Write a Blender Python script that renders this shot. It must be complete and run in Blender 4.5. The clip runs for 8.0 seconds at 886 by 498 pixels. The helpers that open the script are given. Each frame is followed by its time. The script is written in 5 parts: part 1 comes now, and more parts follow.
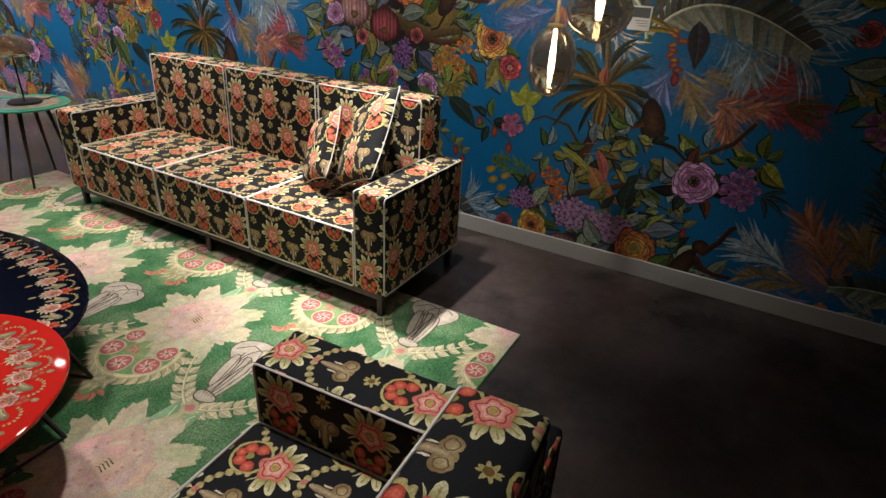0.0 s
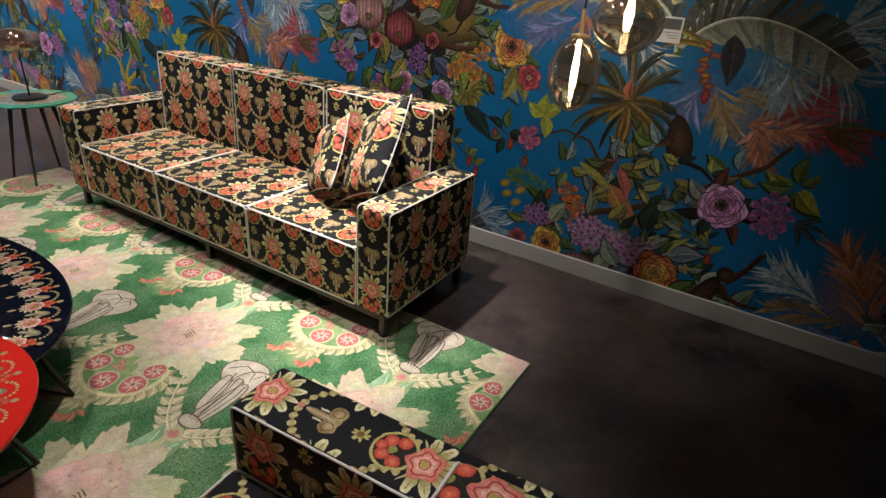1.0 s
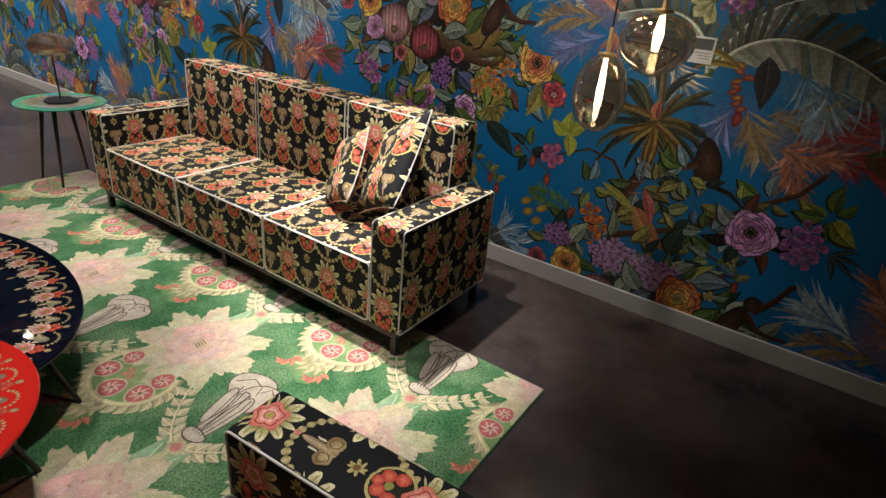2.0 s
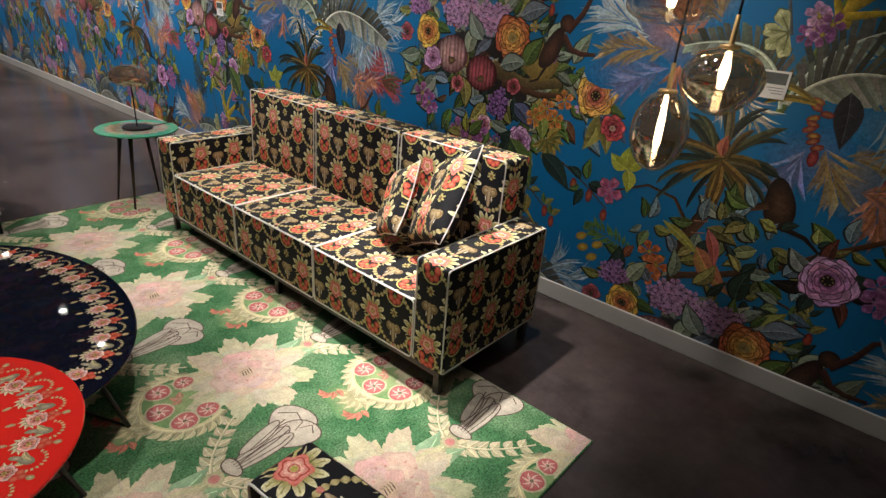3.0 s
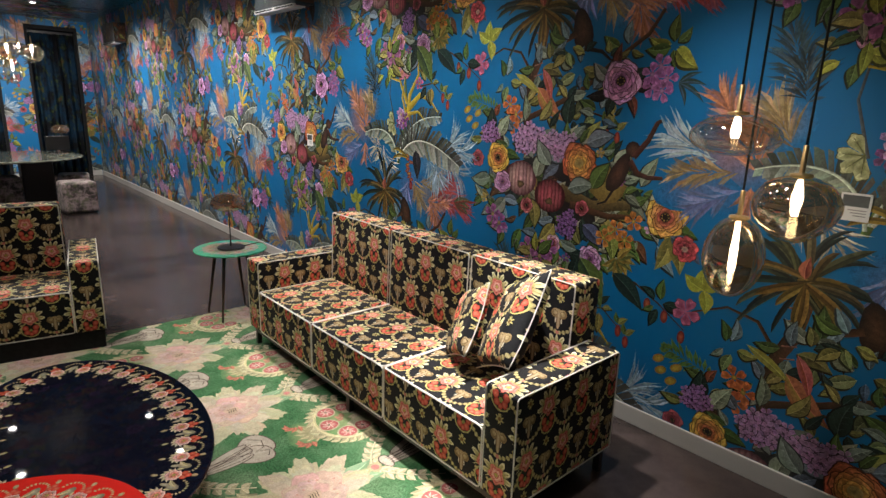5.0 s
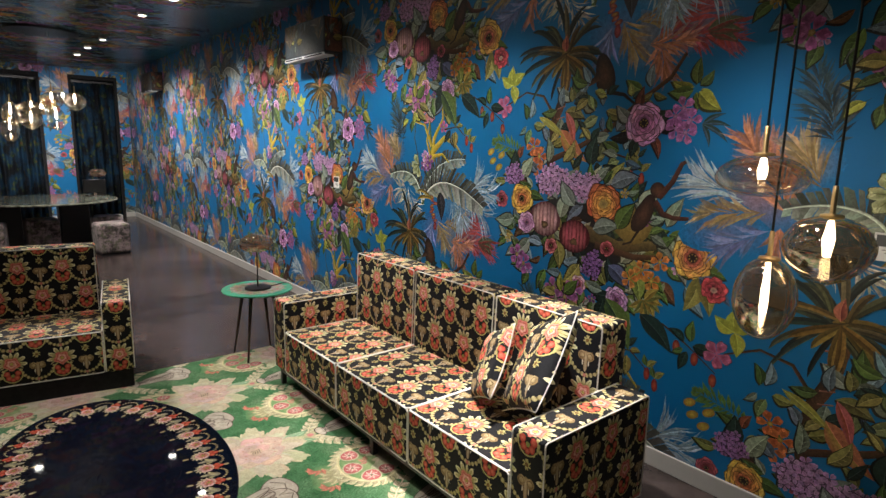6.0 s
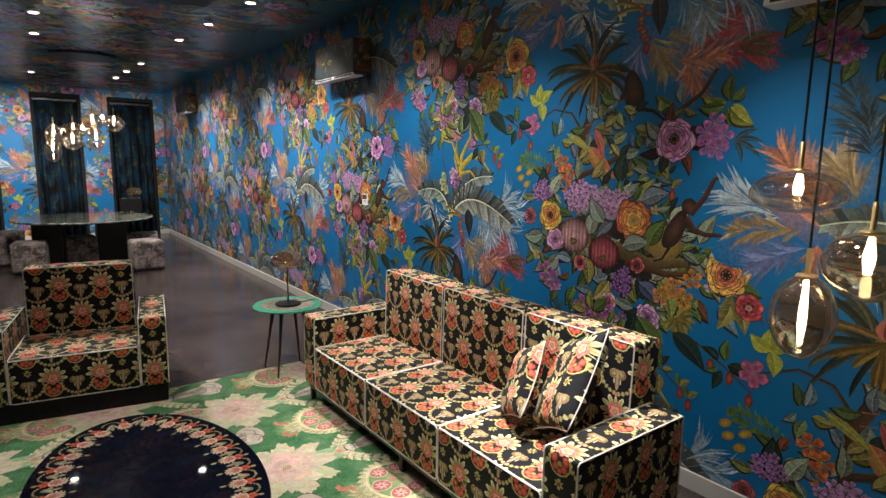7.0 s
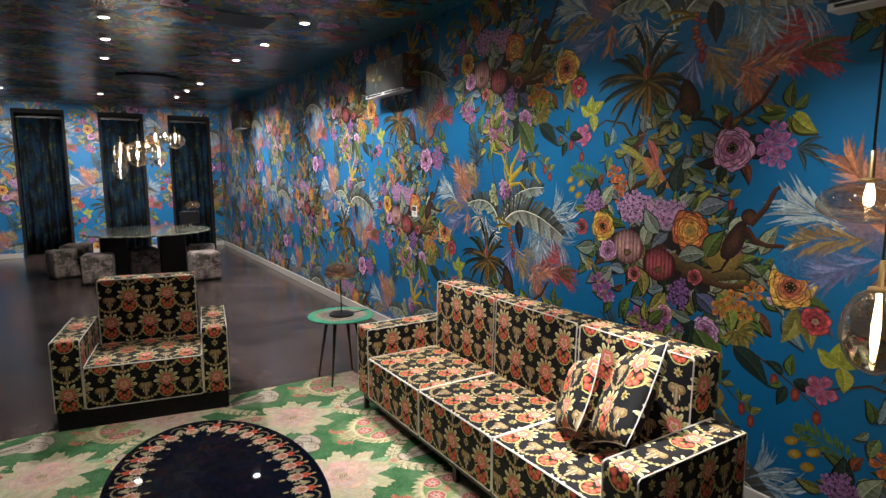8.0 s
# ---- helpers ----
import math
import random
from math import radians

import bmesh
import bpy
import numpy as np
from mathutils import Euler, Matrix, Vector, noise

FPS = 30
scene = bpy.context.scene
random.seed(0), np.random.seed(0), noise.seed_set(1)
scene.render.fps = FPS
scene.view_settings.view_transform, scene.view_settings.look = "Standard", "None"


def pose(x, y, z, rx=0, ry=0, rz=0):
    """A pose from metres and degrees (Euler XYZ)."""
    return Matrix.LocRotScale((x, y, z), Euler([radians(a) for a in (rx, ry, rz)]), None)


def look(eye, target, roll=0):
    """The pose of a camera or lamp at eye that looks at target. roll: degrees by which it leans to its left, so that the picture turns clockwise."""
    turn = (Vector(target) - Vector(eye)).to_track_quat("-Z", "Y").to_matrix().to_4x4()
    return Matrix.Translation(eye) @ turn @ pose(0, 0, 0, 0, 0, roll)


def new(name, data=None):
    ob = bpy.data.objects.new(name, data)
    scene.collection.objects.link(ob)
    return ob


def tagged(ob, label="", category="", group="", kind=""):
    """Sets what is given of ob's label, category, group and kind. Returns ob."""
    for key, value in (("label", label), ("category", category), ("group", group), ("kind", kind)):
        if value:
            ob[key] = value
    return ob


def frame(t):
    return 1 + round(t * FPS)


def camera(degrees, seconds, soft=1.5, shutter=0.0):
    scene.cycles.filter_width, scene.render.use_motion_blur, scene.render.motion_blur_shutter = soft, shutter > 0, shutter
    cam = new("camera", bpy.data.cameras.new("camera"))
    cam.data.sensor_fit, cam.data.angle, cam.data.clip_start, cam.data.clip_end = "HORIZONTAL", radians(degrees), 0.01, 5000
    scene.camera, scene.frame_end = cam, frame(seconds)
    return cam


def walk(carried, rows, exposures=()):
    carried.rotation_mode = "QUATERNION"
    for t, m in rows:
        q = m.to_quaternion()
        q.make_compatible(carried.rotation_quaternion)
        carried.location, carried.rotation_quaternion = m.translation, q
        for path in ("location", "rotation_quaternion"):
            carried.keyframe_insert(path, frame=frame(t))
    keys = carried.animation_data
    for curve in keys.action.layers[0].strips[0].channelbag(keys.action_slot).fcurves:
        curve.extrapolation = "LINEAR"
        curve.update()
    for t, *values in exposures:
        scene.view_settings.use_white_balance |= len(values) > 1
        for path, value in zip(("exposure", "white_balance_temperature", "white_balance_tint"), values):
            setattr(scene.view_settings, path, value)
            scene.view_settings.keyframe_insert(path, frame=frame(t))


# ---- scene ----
cam = camera(76.0, 8.0)
PATH = [
    (0, (-3.027, -1.297, 1.521), (-1.458, -0.437, 0.627), 3.1),
    (0.5, (-2.945, -1.256, 1.529), (-1.388, -0.374, 0.634), 3.9),
    (1, (-2.868, -1.224, 1.526), (-1.32, -0.325, 0.634), 4.5),
    (2.3, (-2.746, -1.214, 1.55), (-1.257, -0.194, 0.688), 5.6),
    (2.5, (-2.709, -1.214, 1.57), (-1.254, -0.149, 0.704), 5.1),
    (3, (-2.699, -1.205, 1.589), (-1.296, -0.041, 0.765), 4.4),
    (3.5, (-2.687, -1.206, 1.616), (-1.329, 0.051, 0.855), 3.6),
    (4, (-2.686, -1.213, 1.643), (-1.355, 0.118, 0.968), 2.9),
    (4.5, (-2.691, -1.22, 1.664), (-1.377, 0.172, 1.084), 2.3),
    (6, (-2.715, -1.225, 1.686), (-1.463, 0.294, 1.331), 1.3),
    (6.5, (-2.724, -1.224, 1.689), (-1.501, 0.325, 1.365), 1.1),
    (7, (-2.74, -1.224, 1.695), (-1.553, 0.358, 1.393), 0.8),
    (7.5, (-2.768, -1.223, 1.705), (-1.634, 0.4, 1.419), 0.4),
    (8, (-2.797, -1.224, 1.715), (-1.736, 0.45, 1.445), -0.1),
]
walk(cam, [(t, look(eye, target, roll)) for t, eye, target, roll in PATH], [(0.0, 0.0), (4.5, 0.02), (6.5, 0.14), (8.0, 0.18)])

# ---- world, lamps, exposure ----
CEIL = 3.1
FAR = 12.9
WEST, SOUTH = -6.4, -4.2
world = bpy.data.worlds.new("world")
scene.world = world
world.use_nodes = True
world.node_tree.nodes["Background"].inputs[0].default_value = (0.5, 0.6, 0.7, 1)
world.node_tree.nodes["Background"].inputs[1].default_value = 0.02
WARM = (1.0, 0.95, 0.915)


def spot_lamp(x, y, aim, watts, degrees=70, blend=0.9, size=0.05):
    data = bpy.data.lights.new("spot_lamp", "SPOT")
    data.energy, data.spot_size, data.spot_blend = watts, radians(degrees), blend
    data.shadow_soft_size, data.color = size, WARM
    ob = new("spot_lamp", data)
    ob.matrix_world = look((x, y, CEIL - 0.09), aim)
    return ob


# the ceiling spots: place, aim, watts, cone
SPOTS = [
    ((-0.95, 4.06), (-0.1, 4.45, 0.7), 125, 104),
    ((-1.02, 5.15), (-0.1, 5.2, 0.8), 135, 102),
    ((-1.08, 6.2), (-0.1, 6.3, 0.8), 140, 104),
    ((-1.13, 8.4), (-0.1, 8.4, 0.9), 145, 112),
    ((-1.18, 9.4), (-0.1, 9.4, 0.9), 140, 112),
    ((-1.2, 10.4), (-0.6, 12.3, 1.2), 170, 110),
    ((-2.52, 4.8), (-2.5, 3.6, 0.3), 205, 66),
    ((-2.48, 5.75), (-2.3, 5.75, 0.0), 110, 75),
    ((-2.45, 6.9), (-2.3, 8.2, 0.2), 190, 84),
    ((-2.4, 10.6), (-2.4, 12.6, 1.0), 240, 100),
    ((-3.8, 10.6), (-3.8, 12.8, 1.2), 170, 100),
    ((-0.95, 2.75), (-0.1, 2.75, 0.5), 112, 92),
    ((-1.0, 1.5), (-0.1, 1.5, 0.4), 100, 80),
    ((-1.0, 0.0), (-0.05, -0.25, 0.68), 92, 57),
    ((-1.05, 1.9), (-0.9, 1.75, 0.4), 225, 46),
    ((-1.05, 0.75), (-0.98, 0.38, 0.45), 640, 38),
    ((-2.5, 2.6), (-2.2, 2.4, 0.0), 120, 66),
    ((-2.0, 1.1), (-1.9, 0.8, 0.0), 105, 62),
    ((-2.05, -0.3), (-2.42, -0.1, 0.2), 158, 64),
    # unseen spots, added to brighten the west side and what the glass reflects
    ((-4.4, -1.2), (-5.4, -1.0, 0.3), 34, 70),
    ((-4.4, 0.8), (-4.9, 0.8, 0.0), 60, 80),
    ((-4.4, 2.8), (-4.9, 2.8, 0.0), 60, 80),
    ((-4.4, -3.0), (-5.5, -3.2, 0.3), 34, 70),
]
for (sx, sy), aim, watts, cone in SPOTS:
    spot_lamp(sx, sy, aim, watts, cone)


# ---- materials ----
class Val:
    """A number in a node tree, with arithmetic."""

    def __init__(self, tree, socket):
        self.tree, self.socket = tree, socket

    def op(self, kind, *others):
        node = self.tree.nodes.new("ShaderNodeMath")
        node.operation = kind
        for i, v in enumerate((self, *others)):
            if isinstance(v, Val):
                self.tree.links.new(v.socket, node.inputs[i])
            else:
                node.inputs[i].default_value = v
        return Val(self.tree, node.outputs[0])

    def __add__(self, o): return self.op("ADD", o)
    def __sub__(self, o): return self.op("SUBTRACT", o)
    def __mul__(self, o): return self.op("MULTIPLY", o)
    def __truediv__(self, o): return self.op("DIVIDE", o)
    def __abs__(self): return self.op("ABSOLUTE")
    def sq(self): return self.op("MULTIPLY", self)
    def below(self, o): return self.op("LESS_THAN", o)
    def above(self, o): return self.op("GREATER_THAN", o)


def tree_of(name):
    m = bpy.data.materials.new(name)
    m.use_nodes = True
    return m, m.node_tree, m.node_tree.nodes["Principled BSDF"]


def noise_node(t, scale, detail=4.0, rough=0.6, vec=None):
    n = t.nodes.new("ShaderNodeTexNoise")
    n.inputs["Scale"].default_value, n.inputs["Detail"].default_value, n.inputs["Roughness"].default_value = scale, detail, rough
    if vec is None:
        vec = t.nodes.new("ShaderNodeTexCoord").outputs["Object"]
    t.links.new(vec, n.inputs["Vector"])
    return n


def mix(t, fac, a, b, kind="MIX"):
    n = t.nodes.new("ShaderNodeMix")
    n.data_type, n.blend_type = "RGBA", kind
    for value, socket in ((fac, n.inputs[0]), (a, n.inputs[6]), (b, n.inputs[7])):
        if isinstance(value, Val):
            t.links.new(value.socket, socket)
        elif isinstance(value, bpy.types.NodeSocket):
            t.links.new(value, socket)
        elif isinstance(value, (int, float)):
            socket.default_value = value
        else:
            socket.default_value = (*value, 1)
    return n.outputs[2]


def remap(t, socket, a, b, c, d):
    n = t.nodes.new("ShaderNodeMapRange")
    t.links.new(socket, n.inputs[0])
    for i, v in enumerate((a, b, c, d)):
        n.inputs[i + 1].default_value = v
    return n.outputs[0]


def bump(t, b, height, strength, distance=0.002):
    n = t.nodes.new("ShaderNodeBump")
    n.inputs["Strength"].default_value, n.inputs["Distance"].default_value = strength, distance
    t.links.new(height, n.inputs["Height"])
    t.links.new(n.outputs[0], b.inputs["Normal"])


def simple(name, col, rough=0.5, metal=0.0, grain=30.0, vary=0.25, rel=0.15, big=1.5, spread=0.08):
    """One colour with stains at a large scale and grain at a small one."""
    m, t, b = tree_of(name)
    n1, n2 = noise_node(t, big), noise_node(t, grain)
    c = mix(t, remap(t, n1.outputs[0], 0.3, 0.7, 0, 1), [v * (1 - vary) for v in col], [min(1, v * (1 + vary)) for v in col])
    c = mix(t, 0.5 * vary, c, n2.outputs[0], "OVERLAY")
    t.links.new(c, b.inputs["Base Color"])
    t.links.new(remap(t, n2.outputs[0], 0.3, 0.7, max(0.015, rough - spread), min(1, rough + spread)), b.inputs["Roughness"])
    b.inputs["Metallic"].default_value = metal
    if rel:
        bump(t, b, n2.outputs[0], rel)
    return m


def printed(name, rough=0.6, grain=220.0, low=0.38, high=1.38, rel=0.2, size=44.0, fine=0.18):
    """The printed colours of a surface, from its colour attribute, with brush-like mottling."""
    m, t, b = tree_of(name)
    at = t.nodes.new("ShaderNodeAttribute")
    at.attribute_name = "print"
    n1, n2 = noise_node(t, size, 8.0, 0.75), noise_node(t, grain)
    k = remap(t, n1.outputs[0], 0.36, 0.64, low, high)
    c = mix(t, 1.0, at.outputs["Color"], k, "MULTIPLY")
    c = mix(t, fine, c, remap(t, n2.outputs[0], 0.35, 0.65, 0.0, 1.0), "OVERLAY")
    t.links.new(c, b.inputs["Base Color"])
    b.inputs["Roughness"].default_value = rough
    if rel:
        bump(t, b, n2.outputs[0], rel, 0.001)
    return m


def floor_material():
    m, t, b = tree_of("dark_resin_floor")
    n1, n2, n3 = noise_node(t, 0.9, 5.0, 0.65), noise_node(t, 4.5, 8.0, 0.7), noise_node(t, 90.0)
    c = mix(t, remap(t, n1.outputs[0], 0.35, 0.68, 0, 1), (0.028, 0.021, 0.020), (0.104, 0.076, 0.070))
    c = mix(t, remap(t, n2.outputs[0], 0.45, 0.75, 0, 0.35), c, (0.14, 0.103, 0.094))
    c = mix(t, 0.1, c, n3.outputs[0], "OVERLAY")
    t.links.new(c, b.inputs["Base Color"])
    t.links.new(remap(t, n2.outputs[0], 0.3, 0.7, 0.16, 0.25), b.inputs["Roughness"])
    bump(t, b, n1.outputs[0], 0.03, 0.002)
    return m


def fabric_material(name):
    """Black upholstery with rows of flower and fruit medallions, ochre heads, crowns and leaf swags. Takes UV in metres."""
    m, t, b = tree_of(name)
    uv = t.nodes.new("ShaderNodeUVMap")
    wob = noise_node(t, 60.0, 2.0, 0.5, uv.outputs[0])
    sep = t.nodes.new("ShaderNodeSeparateXYZ")
    t.links.new(uv.outputs[0], sep.inputs[0])
    k = Val(t, wob.outputs[0]) - 0.5
    U = Val(t, sep.outputs[0]) + k * 0.008
    V = Val(t, sep.outputs[1]) + k * 0.010
    P, Q = CLOTH_P, CLOTH_Q
    row = (V / Q).op("FLOOR")
    odd = row.op("FLOORED_MODULO", 2.0)
    side = (U + odd * (P / 2)).op("FLOORED_MODULO", P) - P / 2
    u = abs(side)
    v = V - row * Q - 0.128
    ang = v.op("ARCTAN2", u)
    rad = (u.sq() + v.sq()).op("SQRT")

    def oval(cu, cv, a, c):
        return (((u - cu) / a).sq() + ((v - cv) / c).sq()).below(1.0)

    def dist(cu, cv):
        return ((u - cu).sq() + (v - cv).sq()).op("SQRT")

    col = mix(t, 0.0, (0.006, 0.006, 0.008), (0, 0, 0))
    h = P / 2
    # swags of small leaves that meet in a rosette
    curve = abs(dist(h, -0.030) - 0.088)
    turn = (v + 0.030).op("ARCTAN2", u - h)
    beads = abs((turn * 12.0).op("SINE"))
    swag = curve.below(beads * 0.0080 + 0.0022) * v.below(-0.035)
    col = mix(t, swag, col, mix(t, beads, (0.22, 0.17, 0.05), (0.56, 0.47, 0.22)))
    col = mix(t, dist(h, -0.119).below(0.009), col, (0.62, 0.22, 0.17))
    # ochre head: two lobes and a long curl
    head = (oval(h - 0.022, -0.028, 0.021, 0.022) + oval(h, -0.030, 0.018, 0.024)).above(0.5)
    col = mix(t, head, col, mix(t, remap(t, dist(h - 0.015, -0.022).socket, 0.0, 0.026, 0, 1), (0.58, 0.44, 0.24), (0.26, 0.17, 0.07)))
    col = mix(t, oval(h, -0.064, 0.011, 0.040), col, mix(t, remap(t, (u - h).socket, -0.011, 0.0, 0, 1), (0.18, 0.11, 0.05), (0.56, 0.43, 0.26)))
    col = mix(t, abs(dist(h - 0.022, -0.028) - 0.013).below(0.0016), col, (0.16, 0.10, 0.04))
    col = mix(t, oval(h - 0.016, -0.062, 0.003, 0.013), col, (0.74, 0.68, 0.52))
    # small crown under each fruit
    spin = (v - 0.047).op("ARCTAN2", u - h)
    col = mix(t, dist(h, 0.047).below((spin * 7.0).op("COSINE") * 0.006 + 0.017), col, (0.50, 0.43, 0.17))
    col = mix(t, dist(h, 0.045).below(0.009), col, (0.20, 0.11, 0.03))
    # leaves in a fan over the flower
    jag = abs((ang * 5.5 + 0.35).op("COSINE"))
    leaf = rad.below(jag.op("POWER", 1.1) * 0.035 + 0.046) * ang.above(-0.50)
    tone = mix(t, remap(t, rad.socket, 0.038, 0.074, 0, 1), (0.34, 0.28, 0.07), (0.84, 0.78, 0.48))
    col = mix(t, leaf, col, tone)
    col = mix(t, leaf * jag.above(0.985) * rad.below(0.070), col, (0.36, 0.33, 0.10))
    col = mix(t, leaf * jag.below(0.16), col, (0.06, 0.055, 0.015))
    # fruit in an olive ring below
    col = mix(t, oval(0.0, -0.073, 0.053, 0.053), col, (0.52, 0.46, 0.17))
    col = mix(t, oval(0.0, -0.073, 0.046, 0.046), col, (0.018, 0.016, 0.010))
    for cu, cv, r in ((0.028, -0.062, 0.0165), (0.020, -0.092, 0.0165), (0.0, -0.105, 0.013)):
        d = dist(cu, cv)
        col = mix(t, d.below(r), col, mix(t, remap(t, d.socket, 0.0, r, 0, 1), (0.82, 0.22, 0.13), (0.50, 0.045, 0.03)))
    col = mix(t, (dist(0.0, -0.078).below(0.010)), col, (0.30, 0.32, 0.08))
    # the flower
    wave = (ang * 5.0 + 1.57).op("COSINE")
    col = mix(t, rad.below(wave * 0.005 + 0.041), col, mix(t, remap(t, rad.socket, 0.008, 0.044, 0, 1), (0.86, 0.46, 0.38), (0.70, 0.16, 0.12)))
    col = mix(t, abs(rad - (wave * 0.004 + 0.029)).below(0.0022), col, (0.48, 0.07, 0.05))
    col = mix(t, rad.below(wave * 0.003 + 0.020), col, (0.86, 0.50, 0.40))
    col = mix(t, abs(rad - 0.012).below(0.002), col, (0.55, 0.12, 0.09))
    col = mix(t, rad.below(0.009), col, (0.48, 0.40, 0.09))
    speck = noise_node(t, 110.0, 4.0, 0.6, uv.outputs[0])
    fine = noise_node(t, 1400.0, 2.0, 0.6, uv.outputs[0])
    ink = noise_node(t, 150.0, 5.0, 0.75, uv.outputs[0])
    col = mix(t, 1.0, col, remap(t, ink.outputs[0], 0.34, 0.62, 0.62, 1.12), "MULTIPLY")
    col = mix(t, 0.25, col, speck.outputs[0], "OVERLAY")
    t.links.new(col, b.inputs["Base Color"])
    b.inputs["Roughness"].default_value = 0.7
    b.inputs["Specular IOR Level"].default_value = 0.22
    b.inputs["Sheen Weight"].default_value = 0.03
    b.inputs["Sheen Roughness"].default_value = 0.4
    bump(t, b, fine.outputs[0], 0.25, 0.001)
    return m


def glass(name, col, rough=0.02, clear=0.6, haze=0.04):
    """Smoked, half-mirrored glass."""
    m, t, b = tree_of(name)
    out = t.nodes["Material Output"]
    tr = t.nodes.new("ShaderNodeBsdfTransparent")
    tr.inputs[0].default_value = (*col, 1)
    gl = t.nodes.new("ShaderNodeBsdfGlossy")
    gl.inputs["Color"].default_value = (0.95, 0.88, 0.76, 1)
    gl.inputs["Roughness"].default_value = rough
    fr = t.nodes.new("ShaderNodeLayerWeight")
    fr.inputs[0].default_value = 0.5
    edge = Val(t, fr.outputs["Facing"]).op("POWER", 2.6)
    ms = t.nodes.new("ShaderNodeMixShader")
    t.links.new(remap(t, edge.socket, 0.0, 1.0, 1 - clear, 0.85), ms.inputs[0])
    t.links.new(tr.outputs[0], ms.inputs[1])
    t.links.new(gl.outputs[0], ms.inputs[2])
    # a little gold scatter stands in for light reflected inside the glass
    df, tl = t.nodes.new("ShaderNodeBsdfDiffuse"), t.nodes.new("ShaderNodeBsdfTranslucent")
    for node in (df, tl):
        node.inputs[0].default_value = (0.80, 0.62, 0.38, 1)
    both, inner_glow = t.nodes.new("ShaderNodeMixShader"), t.nodes.new("ShaderNodeMixShader")
    both.inputs[0].default_value, inner_glow.inputs[0].default_value = 0.6, haze
    t.links.new(df.outputs[0], both.inputs[1])
    t.links.new(tl.outputs[0], both.inputs[2])
    t.links.new(ms.outputs[0], inner_glow.inputs[1])
    t.links.new(both.outputs[0], inner_glow.inputs[2])
    t.links.new(inner_glow.outputs[0], out.inputs[0])
    t.nodes.remove(b)
    return m


def glow(name, col, strength):
    m, t, b = tree_of(name)
    b.inputs["Base Color"].default_value = (*col, 1)
    b.inputs["Emission Color"].default_value = (*col, 1)
    b.inputs["Emission Strength"].default_value = strength
    return m


def curtain_material():
    """Near-black cloth with dim teal, green and rust blotches of print."""
    m, t, b = tree_of("dark_printed_curtain")
    place = t.nodes.new("ShaderNodeMapping")
    place.inputs["Scale"].default_value = (1.7, 1.0, 1.0)
    t.links.new(t.nodes.new("ShaderNodeTexCoord").outputs["Object"], place.inputs[0])
    n1, n2, n3 = noise_node(t, 2.6, 3.0, 0.6, place.outputs[0]), noise_node(t, 5.5, 5.0, 0.65, place.outputs[0]), noise_node(t, 60.0)
    c = mix(t, remap(t, n1.outputs[0], 0.44, 0.56, 0, 1), (0.003, 0.004, 0.006), (0.005, 0.024, 0.050))
    c = mix(t, remap(t, n2.outputs[0], 0.55, 0.62, 0, 0.9), c, (0.040, 0.058, 0.016))
    c = mix(t, remap(t, n2.outputs[0], 0.64, 0.70, 0, 0.9), c, (0.10, 0.030, 0.018))
    c = mix(t, remap(t, n2.outputs[0], 0.34, 0.42, 0.8, 0), c, (0.010, 0.010, 0.012))
    c = mix(t, 0.2, c, n3.outputs[0], "OVERLAY")
    t.links.new(c, b.inputs["Base Color"])
    b.inputs["Roughness"].default_value = 0.8
    b.inputs["Specular IOR Level"].default_value = 0.2
    return m


def velvet_material():
    """Crushed velvet with faded grey-pink blooms and dark green leaves."""
    m, t, b = tree_of("flowered_velvet")
    n1, n2, n3 = noise_node(t, 7.0, 5.0, 0.7), noise_node(t, 15.0, 4.0, 0.65), noise_node(t, 70.0)
    c = mix(t, remap(t, n1.outputs[0], 0.44, 0.56, 0, 1), (0.045, 0.038, 0.030), (0.38, 0.29, 0.28))
    c = mix(t, remap(t, n2.outputs[0], 0.52, 0.60, 0, 0.8), c, (0.11, 0.12, 0.06))
    c = mix(t, remap(t, n2.outputs[0], 0.30, 0.42, 0.7, 0), c, (0.50, 0.34, 0.34))
    c = mix(t, 0.35, c, n3.outputs[0], "OVERLAY")
    t.links.new(c, b.inputs["Base Color"])
    b.inputs["Roughness"].default_value = 0.75
    b.inputs["Sheen Weight"].default_value = 0.15
    bump(t, b, n1.outputs[0], 0.4, 0.01)
    return m


def rug_material():
    """Green cut pile, speckled, with worn lighter drifts."""
    m, t, b = tree_of("green_rug_pile")
    n1, n2, n3 = noise_node(t, 2.2, 4.0, 0.6), noise_node(t, 130.0, 3.0, 0.7), noise_node(t, 9.0, 5.0, 0.6)
    c = mix(t, remap(t, n3.outputs[0], 0.4, 0.65, 0, 1), (0.048, 0.145, 0.058), (0.088, 0.205, 0.092))
    c = mix(t, remap(t, n1.outputs[0], 0.48, 0.68, 0, 0.6), c, (0.22, 0.31, 0.17))
    c = mix(t, 1.0, c, remap(t, n2.outputs[0], 0.36, 0.64, 0.50, 1.45), "MULTIPLY")
    t.links.new(c, b.inputs["Base Color"])
    b.inputs["Roughness"].default_value = 0.95
    b.inputs["Specular IOR Level"].default_value = 0.15
    bump(t, b, n2.outputs[0], 0.8, 0.003)
    return m


